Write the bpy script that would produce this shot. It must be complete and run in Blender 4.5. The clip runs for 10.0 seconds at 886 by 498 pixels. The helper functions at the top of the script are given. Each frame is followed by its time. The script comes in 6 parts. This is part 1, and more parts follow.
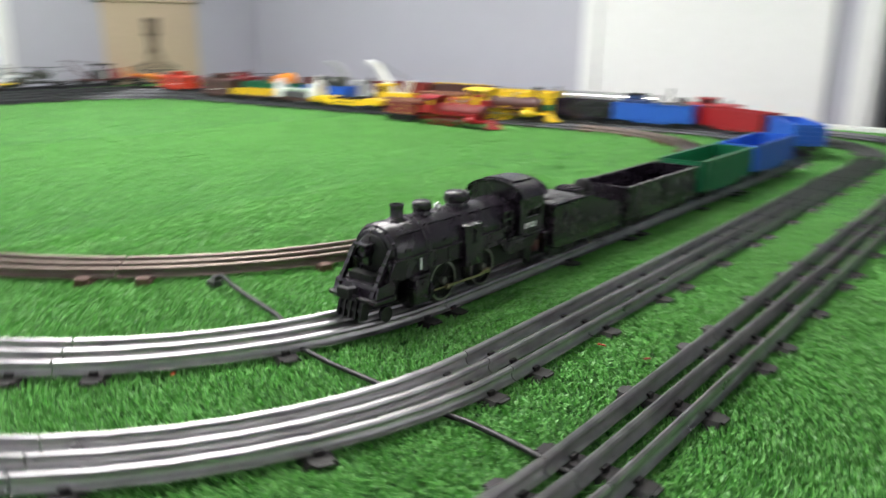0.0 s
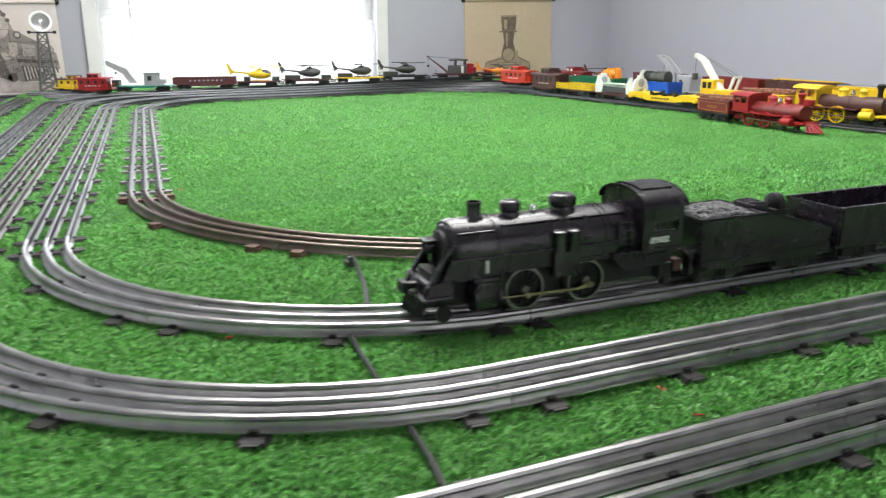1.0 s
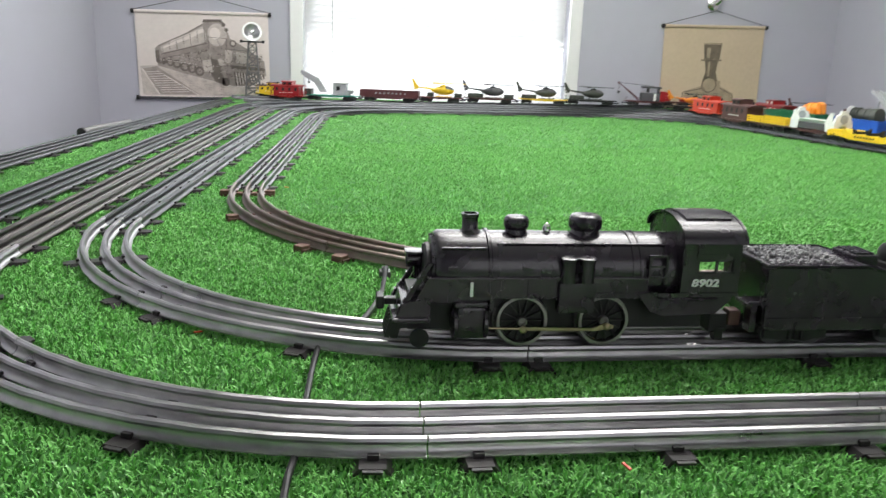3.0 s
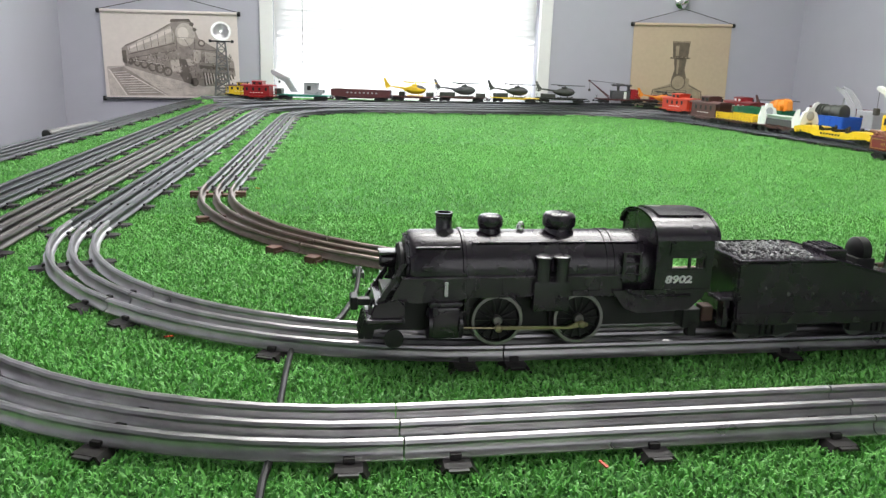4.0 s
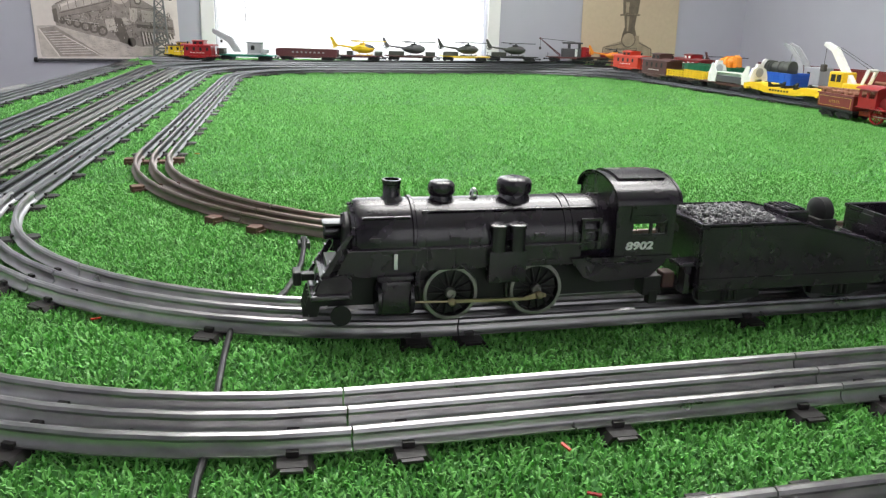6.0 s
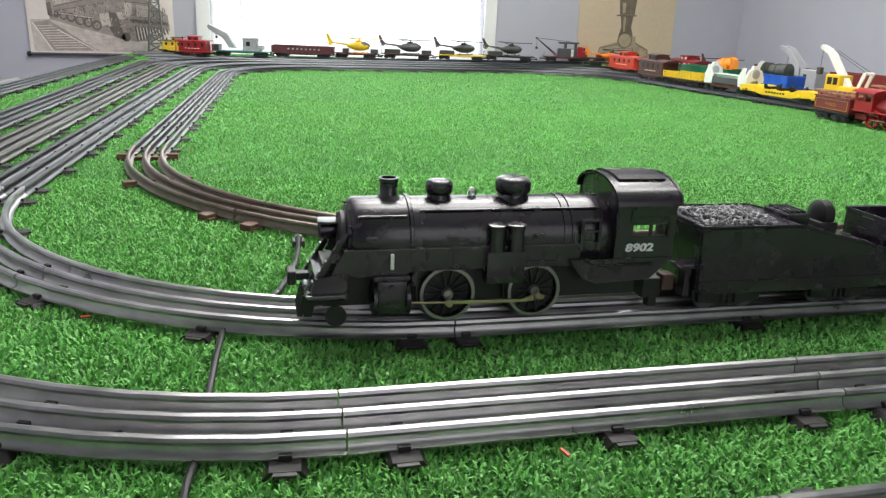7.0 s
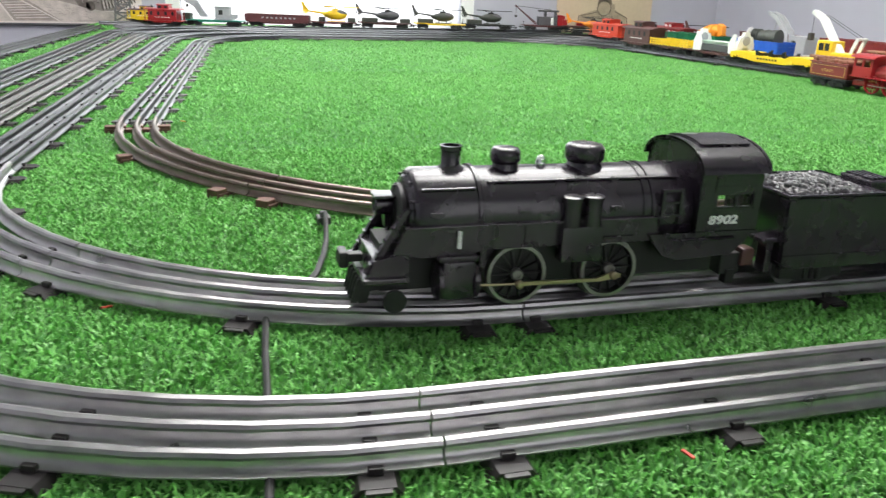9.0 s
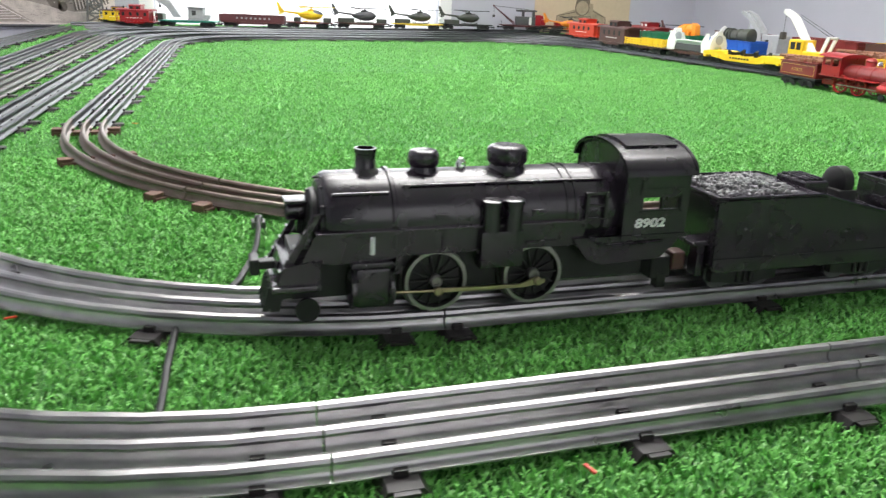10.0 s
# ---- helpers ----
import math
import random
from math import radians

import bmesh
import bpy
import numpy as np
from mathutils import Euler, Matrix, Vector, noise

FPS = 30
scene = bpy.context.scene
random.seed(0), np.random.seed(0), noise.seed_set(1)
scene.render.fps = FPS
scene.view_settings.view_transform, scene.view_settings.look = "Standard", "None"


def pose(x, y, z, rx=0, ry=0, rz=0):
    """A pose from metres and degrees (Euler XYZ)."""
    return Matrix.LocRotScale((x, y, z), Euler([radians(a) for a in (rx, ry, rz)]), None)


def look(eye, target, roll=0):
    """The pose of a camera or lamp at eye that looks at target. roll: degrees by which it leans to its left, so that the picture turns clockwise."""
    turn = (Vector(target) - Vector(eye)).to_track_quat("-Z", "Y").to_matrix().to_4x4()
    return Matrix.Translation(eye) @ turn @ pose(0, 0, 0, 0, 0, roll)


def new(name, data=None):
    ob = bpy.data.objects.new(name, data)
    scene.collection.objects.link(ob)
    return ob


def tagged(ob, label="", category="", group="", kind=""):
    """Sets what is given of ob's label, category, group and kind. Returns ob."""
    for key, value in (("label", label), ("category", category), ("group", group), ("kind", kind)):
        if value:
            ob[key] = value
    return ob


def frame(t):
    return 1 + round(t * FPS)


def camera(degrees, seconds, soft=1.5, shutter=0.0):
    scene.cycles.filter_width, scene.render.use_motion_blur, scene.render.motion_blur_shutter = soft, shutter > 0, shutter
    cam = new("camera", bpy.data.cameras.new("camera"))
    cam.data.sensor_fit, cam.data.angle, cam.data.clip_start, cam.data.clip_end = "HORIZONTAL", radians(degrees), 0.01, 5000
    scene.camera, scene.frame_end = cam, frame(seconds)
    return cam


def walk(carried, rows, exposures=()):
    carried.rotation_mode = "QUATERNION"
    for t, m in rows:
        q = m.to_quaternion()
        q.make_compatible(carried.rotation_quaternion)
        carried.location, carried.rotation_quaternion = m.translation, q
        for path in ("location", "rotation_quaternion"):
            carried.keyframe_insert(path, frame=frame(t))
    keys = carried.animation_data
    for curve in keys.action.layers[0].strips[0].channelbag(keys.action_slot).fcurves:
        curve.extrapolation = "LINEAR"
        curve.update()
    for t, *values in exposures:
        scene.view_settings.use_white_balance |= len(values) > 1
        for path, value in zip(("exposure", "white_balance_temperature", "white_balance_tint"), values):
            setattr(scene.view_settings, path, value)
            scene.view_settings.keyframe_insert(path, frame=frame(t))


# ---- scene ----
cam = camera(59.8, 10.0, soft=1.3, shutter=0.8)
PATH = [
    (0, (-0.032, -0.006, 0.2), (-1.231, 1.506, -0.325), 1.0),
    (0.5, (0.052, 0.108, 0.186), (-1.567, 1.144, -0.367), 1.7),
    (1, (0.067, 0.17, 0.197), (-1.701, 0.932, -0.345), -0.1),
    (1.5, (0.026, 0.229, 0.187), (-1.713, 1.071, -0.33), 1.1),
    (2, (0.029, 0.305, 0.171), (-1.86, 0.639, -0.394), 1.0),
    (2.2, (0.024, 0.334, 0.168), (-1.893, 0.52, -0.372), 1.4),
    (3.3, (0.047, 0.308, 0.177), (-1.871, 0.619, -0.299), 2.9),
    (3.5, (0.044, 0.308, 0.174), (-1.869, 0.636, -0.306), 3.2),
    (4, (0.04, 0.313, 0.175), (-1.871, 0.649, -0.311), 2.0),
    (4.5, (0.033, 0.316, 0.181), (-1.871, 0.658, -0.327), 0.7),
    (5, (0.014, 0.323, 0.174), (-1.863, 0.748, -0.368), 2.2),
    (5.5, (0.013, 0.321, 0.173), (-1.849, 0.767, -0.404), 1.6),
    (7, (0.006, 0.32, 0.171), (-1.849, 0.787, -0.41), 2.5),
    (7.5, (-0.01, 0.319, 0.17), (-1.866, 0.786, -0.411), 2.6),
    (8, (-0.032, 0.294, 0.159), (-1.882, 0.742, -0.454), 2.8),
    (8.5, (-0.041, 0.277, 0.16), (-1.874, 0.767, -0.474), 3.4),
    (9, (-0.046, 0.284, 0.158), (-1.86, 0.827, -0.486), 2.4),
    (9.5, (-0.046, 0.301, 0.158), (-1.853, 0.86, -0.494), 2.4),
    (10, (-0.048, 0.319, 0.158), (-1.853, 0.892, -0.484), 2.3),
]
walk(cam, [(t, look(eye, target, roll)) for t, eye, target, roll in PATH], ((0.0, -0.03), (1.0, -0.03), (2.0, -0.12), (4.5, -0.13), (7.5, -0.06), (8.5, 0.12), (10.0, 0.18)))

# ---------------- world, lights, exposure ----------------
world = bpy.data.worlds.new("sky")
scene.world = world
world.use_nodes = True
sky = world.node_tree.nodes.new("ShaderNodeTexSky")
sky.sky_type, sky.sun_disc, sky.sun_elevation, sky.sun_rotation = "NISHITA", False, radians(40), radians(90)
world.node_tree.links.new(sky.outputs[0], world.node_tree.nodes["Background"].inputs[0])
world.node_tree.nodes["Background"].inputs[1].default_value = 0.1
scene.view_settings.exposure = 0.0

RAIL = 0.0135          # top of the rails over the turf
WALL_FAR, WALL_RIGHT, WALL_LEFT, WALL_NEAR = -3.04, 2.355, -0.58, 1.6
FLOOR, CEIL = -0.85, 1.65


def area(name, place, target, sx, sy, power, color):
    lamp = bpy.data.lights.new(name, "AREA")
    lamp.shape, lamp.size, lamp.size_y, lamp.energy, lamp.color = "RECTANGLE", sx, sy, power, color
    ob = new(name, lamp)
    ob.matrix_world = look(place, target)
    return ob


area("window_daylight", (WALL_FAR + 0.05, 0.70, 0.75), (0, 0.70, 0.3), 1.02, 1.45, 13, (0.93, 0.97, 1.0))
# added fill from the unseen near wall, to lift sides facing the camera
area("near_fill_light", (WALL_NEAR - 0.05, 0.80, 0.70), (0, 0.80, 0.6), 1.36, 1.06, 2.6, (0.97, 0.95, 1.0))
# three long hanging panel lights, out of view; lamps facing up are added fill
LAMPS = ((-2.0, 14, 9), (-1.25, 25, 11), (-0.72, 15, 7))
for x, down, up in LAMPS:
    for name, dz, turn, power in (("panel_light_down", -0.315, 0, down), ("ceiling_fill_up", -0.235, 180, up)):
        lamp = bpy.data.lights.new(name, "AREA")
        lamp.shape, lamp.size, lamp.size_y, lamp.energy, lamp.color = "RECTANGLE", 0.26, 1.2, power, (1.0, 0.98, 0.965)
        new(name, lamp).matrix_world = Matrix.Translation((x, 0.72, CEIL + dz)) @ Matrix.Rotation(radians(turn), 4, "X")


# ---------------- materials ----------------
def srgb(r, g, b):
    f = lambda c: c / 12.92 if c <= 0.04045 else ((c + 0.055) / 1.055) ** 2.4
    return (f(r / 255), f(g / 255), f(b / 255), 1)


def material(name, color, rough=0.5, metal=0.0, vary=0.12, scale=60.0, bump=0.0, bump_scale=400.0, spec=0.5, per_object=0.0, island=0.0, second=None, coat=0.0):
    """A principled surface whose colour and gloss wander at two scales."""
    m = bpy.data.materials.new(name)
    m.use_nodes = True
    nt = m.node_tree
    n, l = nt.nodes, nt.links
    p = n["Principled BSDF"]
    p.inputs["Metallic"].default_value = metal
    p.inputs["Specular IOR Level"].default_value = spec
    p.inputs["Coat Weight"].default_value = coat
    tc = n.new("ShaderNodeTexCoord")
    big, fine = n.new("ShaderNodeTexNoise"), n.new("ShaderNodeTexNoise")
    big.inputs["Scale"].default_value, fine.inputs["Scale"].default_value = scale * 0.18, scale * 2.2
    big.inputs["Detail"].default_value = fine.inputs["Detail"].default_value = 4
    add = n.new("ShaderNodeMath")
    add.operation = "ADD"
    for tex, k in ((big, 0), (fine, 1)):
        l.new(tc.outputs["Object"], tex.inputs["Vector"])
        l.new(tex.outputs["Fac"], add.inputs[k])
    rng = n.new("ShaderNodeMapRange")
    rng.inputs["From Min"].default_value, rng.inputs["From Max"].default_value = 0.6, 1.4
    l.new(add.outputs[0], rng.inputs["Value"])
    mix = n.new("ShaderNodeMix")
    mix.data_type = "RGBA"
    c = Vector(color[:3])
    lo = Vector(second[:3]) if second else c * (1 - vary)
    hi = c if second else c * (1 + vary)
    mix.inputs["A"].default_value, mix.inputs["B"].default_value = (*lo, 1), (*hi, 1)
    l.new(rng.outputs[0], mix.inputs["Factor"])
    out = mix.outputs["Result"]
    if per_object or island:
        info = n.new("ShaderNodeNewGeometry" if island else "ShaderNodeObjectInfo")
        mul = n.new("ShaderNodeMapRange")
        k = island or per_object
        mul.inputs["To Min"].default_value, mul.inputs["To Max"].default_value = 1 - k, 1 + k
        l.new(info.outputs["Random Per Island" if island else "Random"], mul.inputs["Value"])
        sc = n.new("ShaderNodeVectorMath")
        sc.operation = "SCALE"
        l.new(out, sc.inputs[0])
        l.new(mul.outputs[0], sc.inputs["Scale"])
        out = sc.outputs[0]
    l.new(out, p.inputs["Base Color"])
    rr = n.new("ShaderNodeMapRange")
    rr.inputs["To Min"].default_value, rr.inputs["To Max"].default_value = max(rough - 0.08, 0.03), min(rough + 0.1, 1)
    l.new(fine.outputs["Fac"], rr.inputs["Value"])
    l.new(rr.outputs[0], p.inputs["Roughness"])
    if bump:
        bt = n.new("ShaderNodeTexNoise")
        bt.inputs["Scale"].default_value = bump_scale
        l.new(tc.outputs["Object"], bt.inputs["Vector"])
        bn = n.new("ShaderNodeBump")
        bn.inputs["Strength"].default_value, bn.inputs["Distance"].default_value = bump, 0.001
        l.new(bt.outputs["Fac"], bn.inputs["Height"])
        l.new(bn.outputs[0], p.inputs["Normal"])
    return m


M = {}
M["wall"] = material("painted_wall", (0.45, 0.45, 0.51), 0.7, vary=0.03, scale=6, bump=0.15, bump_scale=250)
M["white"] = material("white_paint", (0.80, 0.80, 0.79), 0.45, vary=0.03, scale=20)
M["ceiling"] = material("ceiling_paint", (0.8, 0.8, 0.78), 0.9, vary=0.03, scale=20)
M["floor"] = material("floor_carpet", (0.2, 0.19, 0.18), 0.95, vary=0.2, scale=80)
M["turf_mat"] = material("turf_backing", (0.03, 0.14, 0.02), 0.9, vary=0.3, scale=120)
M["blade"] = material("turf_blade", (0.170, 0.452, 0.110), 0.32, vary=0.16, scale=5, island=0.22, spec=0.30)
M["rail"] = material("tinplate_rail", (0.50, 0.49, 0.50), 0.30, 0.93, second=(0.22, 0.213, 0.22), scale=26)
M["rust_rail"] = material("rusty_rail", (0.22, 0.18, 0.16), 0.38, 0.75, second=(0.11, 0.075, 0.058), scale=30)
# same tinplate darkened for left, far and right rails, where less light is reflected
M["dull_rail"] = material("shaded_tinplate_rail", (0.115, 0.117, 0.126), 0.36, 0.9, second=(0.060, 0.060, 0.065), scale=26)
# brown tarnish, with the left side's weaker light darkened into it too
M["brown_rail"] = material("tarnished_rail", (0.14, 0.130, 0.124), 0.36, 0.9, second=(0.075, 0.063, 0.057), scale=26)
M["tie"] = material("black_tie", (0.022, 0.019, 0.020), 0.36, vary=0.35, scale=90)
M["rust_tie"] = material("rusty_tie", (0.12, 0.06, 0.042), 0.65, vary=0.35, scale=90)
M["black"] = material("black_plastic", (0.0160, 0.0108, 0.0185), 0.25, vary=0.2, scale=40, bump=0.01, bump_scale=900, spec=0.8)
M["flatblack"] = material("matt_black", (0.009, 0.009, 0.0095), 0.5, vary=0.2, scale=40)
M["gunmetal"] = material("wheel_metal", (0.32, 0.31, 0.30), 0.4, 1.0, vary=0.2, scale=80)
M["darkmetal"] = material("dark_wheel_metal", (0.16, 0.155, 0.15), 0.45, 1.0, vary=0.25, scale=80)
M["brass"] = material("dull_brass", (0.42, 0.36, 0.22), 0.4, 1.0, vary=0.15, scale=80)
M["chrome"] = material("chrome", (0.8, 0.8, 0.8), 0.12, 1.0, vary=0.05, scale=40)


# ---------------- mesh helpers ----------------
def part(name, bm, mat, parent=None, label="", smooth=False):
    """Links a bmesh as one mesh object, under a thing where one is given."""
    bmesh.ops.recalc_face_normals(bm, faces=bm.faces)
    me = bpy.data.meshes.new(name)
    bm.to_mesh(me)
    bm.free()
    me.materials.append(M[mat] if isinstance(mat, str) else mat)
    if smooth:
        for f in me.polygons:
            f.use_smooth = True
        me.set_sharp_from_angle(angle=radians(38))
    ob = new(name, me)
    ob.parent = parent
    if label:
        ob["label"] = label
    return ob


def thing(name, m, label, category, group="", kind=""):
    ob = new(name)
    ob.empty_display_size = 0.02
    ob.matrix_world = m
    return tagged(ob, label, category, group, kind)


def box(bm, x0, x1, y0, y1, z0, z1, bevel=0.0, m=None):
    r = bmesh.ops.create_cube(bm, size=1.0)
    vs = r["verts"]
    bmesh.ops.transform(bm, verts=vs, matrix=Matrix.Translation(((x0 + x1) / 2, (y0 + y1) / 2, (z0 + z1) / 2)) @ Matrix.Diagonal((x1 - x0, y1 - y0, z1 - z0, 1)))
    if bevel:
        es = list({e for v in vs for e in v.link_edges})
        r = bmesh.ops.bevel(bm, geom=es, offset=bevel, segments=2, profile=0.6, affect="EDGES")
        vs = list({v for f in r["faces"] for v in f.verts} | {v for v in vs if v.is_valid})
    if m is not None:
        bmesh.ops.transform(bm, verts=vs, matrix=m)
    return vs


def rod(bm, p0, p1, r0, r1=None, seg=14, caps=True):
    """A round bar or cone between two places."""
    p0, p1 = Vector(p0), Vector(p1)
    d = p1 - p0
    m = Matrix.Translation((p0 + p1) / 2) @ d.to_track_quat("Z", "Y").to_matrix().to_4x4()
    return bmesh.ops.create_cone(bm, cap_ends=caps, segments=seg, radius1=r0, radius2=r0 if r1 is None else r1, depth=d.length, matrix=m)["verts"]


def lathe(bm, prof, m=None, seg=24, caps=True):
    """Turns (radius, height) pairs round z."""
    rings = []
    m = m or Matrix()
    for r, z in prof:
        rings.append([bm.verts.new(m @ Vector((r * math.cos(2 * math.pi * k / seg), r * math.sin(2 * math.pi * k / seg), z))) for k in range(seg)])
    for a, b in zip(rings, rings[1:]):
        for k in range(seg):
            bm.faces.new((a[k], a[(k + 1) % seg], b[(k + 1) % seg], b[k]))
    for ring in (rings[0], rings[-1]) if caps else ():
        bm.faces.new(ring)
    return [v for r in rings for v in r]


def prism(bm, pts, axis, a, b, m=None):
    """A polygon of (u, v) pairs drawn out along an axis from a to b. Axis y: (x, z); axis x: (y, z); axis z: (x, y)."""
    put = {"y": lambda u, v, w: (u, w, v), "x": lambda u, v, w: (w, u, v), "z": lambda u, v, w: (u, v, w)}[axis]
    r0 = [bm.verts.new(put(u, v, a)) for u, v in pts]
    r1 = [bm.verts.new(put(u, v, b)) for u, v in pts]
    n = len(pts)
    bm.faces.new(r0)
    bm.faces.new(r1[::-1])
    for k in range(n):
        bm.faces.new((r0[k], r0[(k + 1) % n], r1[(k + 1) % n], r1[k]))
    if m is not None:
        bmesh.ops.transform(bm, verts=r0 + r1, matrix=m)
    return r0 + r1


def sweep(bm, path, prof, closed=True):
    """Draws a profile of (side, up) pairs along a path of (place, side vector)."""
    rings = [[bm.verts.new(Vector(p) + Vector(s) * u + Vector((0, 0, v))) for u, v in prof] for p, s in path]
    n = len(prof)
    for a, b in zip(rings, rings[1:]):
        for k in range(n if closed else n - 1):
            bm.faces.new((a[k], a[(k + 1) % n], b[(k + 1) % n], b[k]))
    if closed:
        bm.faces.new(rings[0][::-1])
        bm.faces.new(rings[-1])


def cable(bm, pts, r, seg=8):
    """A round cord through places."""
    pts = [Vector(p) for p in pts]
    rings = []
    for k, p in enumerate(pts):
        d = (pts[min(k + 1, len(pts) - 1)] - pts[max(k - 1, 0)]).normalized()
        s = d.cross(Vector((0, 0, 1)))
        s = s.normalized() if s.length > 1e-4 else Vector((1, 0, 0))
        u = s.cross(d)
        rings.append([bm.verts.new(p + (s * math.cos(t) + u * math.sin(t)) * r) for t in [2 * math.pi * j / seg for j in range(seg)]])
    for a, b in zip(rings, rings[1:]):
        for j in range(seg):
            bm.faces.new((a[j], a[(j + 1) % seg], b[(j + 1) % seg], b[j]))
    bm.faces.new(rings[0])
    bm.faces.new(rings[-1])


# ---------------- room ----------------
def slab(name, x0, x1, y0, y1, z0, z1, mat, label, category, kind="structure"):
    bm = bmesh.new()
    box(bm, x0, x1, y0, y1, z0, z1)
    return tagged(part(name, bm, mat), label, category, kind=kind)


WIN_Y0, WIN_Y1, WIN_Z0, WIN_Z1 = 0.177, 1.21, -0.04, 1.5
T = 0.12
bm = bmesh.new()
box(bm, WALL_FAR - T, WALL_FAR, WALL_LEFT - T, WIN_Y0, FLOOR, CEIL)
box(bm, WALL_FAR - T, WALL_FAR, WIN_Y1, WALL_RIGHT + T, FLOOR, CEIL)
box(bm, WALL_FAR - T, WALL_FAR, WIN_Y0, WIN_Y1, FLOOR, WIN_Z0)
box(bm, WALL_FAR - T, WALL_FAR, WIN_Y0, WIN_Y1, WIN_Z1, CEIL)
tagged(part("wall_far", bm, "wall"), "pale lavender grey painted wall with a window", "wall", kind="structure")
slab("wall_left", WALL_FAR, WALL_NEAR, WALL_LEFT - T, WALL_LEFT, FLOOR, CEIL, "wall", "pale lavender grey painted wall", "wall")
# near wall, open only where the added fill window sits
bm = bmesh.new()
box(bm, WALL_NEAR, WALL_NEAR + T, WALL_LEFT - T, 0.10, FLOOR, CEIL)
box(bm, WALL_NEAR, WALL_NEAR + T, 1.50, WALL_RIGHT + T, FLOOR, CEIL)
box(bm, WALL_NEAR, WALL_NEAR + T, 0.10, 1.50, FLOOR, 0.15)
box(bm, WALL_NEAR, WALL_NEAR + T, 0.10, 1.50, 1.25, CEIL)
tagged(part("wall_near", bm, "wall"), "pale lavender grey painted wall", "wall", kind="structure")
# the wall beside the layout has a white door and a dark doorway
DOOR_X0, DOOR_X1, OPEN_X0, OPEN_X1 = -1.26, -0.62, -0.44, 0.45
bm = bmesh.new()
box(bm, WALL_FAR, OPEN_X0, WALL_RIGHT, WALL_RIGHT + T, FLOOR, CEIL)
box(bm, OPEN_X1, WALL_NEAR, WALL_RIGHT, WALL_RIGHT + T, FLOOR, CEIL)
box(bm, OPEN_X0, OPEN_X1, WALL_RIGHT, WALL_RIGHT + T, 1.2, CEIL)
tagged(part("wall_right", bm, "wall"), "pale lavender grey painted wall with a doorway", "wall", kind="structure")
# flat black stands in for the shade of the unlit hall
slab("hall_wall", OPEN_X0 - 0.3, OPEN_X1 + 0.3, WALL_RIGHT + 1.2, WALL_RIGHT + 1.3, FLOOR, CEIL, "flatblack", "wall beyond the doorway, coloured black for the unlit hall", "wall")
slab("floor", WALL_FAR, WALL_NEAR, WALL_LEFT, WALL_RIGHT + 1.3, FLOOR - 0.1, FLOOR, "floor", "grey carpeted floor", "floor")
slab("ceiling", WALL_FAR - T, WALL_NEAR + T, WALL_LEFT - T, WALL_RIGHT + 1.4, CEIL, CEIL + 0.1, "ceiling", "white ceiling", "ceiling")

# ---------------- table and turf ----------------
def left_edge(x):
    """The table's long edge by the left wall, slightly askew."""
    return -0.205 - 0.075 * (x + 1.26)


TX0, TX1, TY0, TY1 = -3.02, 0.32, -0.33, 2.09
EDGE = [(TX1, left_edge(TX1)), (TX0, left_edge(TX0)), (TX0, TY1), (TX1, TY1)]
table = thing("layout_table", Matrix.Translation((0, 0, FLOOR)), "large wooden layout table covered with artificial turf", "table")
bm = bmesh.new()
prism(bm, EDGE, "z", -FLOOR - 0.024, -FLOOR - 0.003)
part("tabletop", bm, "white", table)
for x in (TX0 + 0.1, -1.3, TX1 - 0.1):
    for y in (0.05, TY1 - 0.1):
        bm = bmesh.new()
        box(bm, x - 0.04, x + 0.04, y - 0.04, y + 0.04, 0, -FLOOR - 0.024, 0.003)
        part("leg", bm, "white", table)


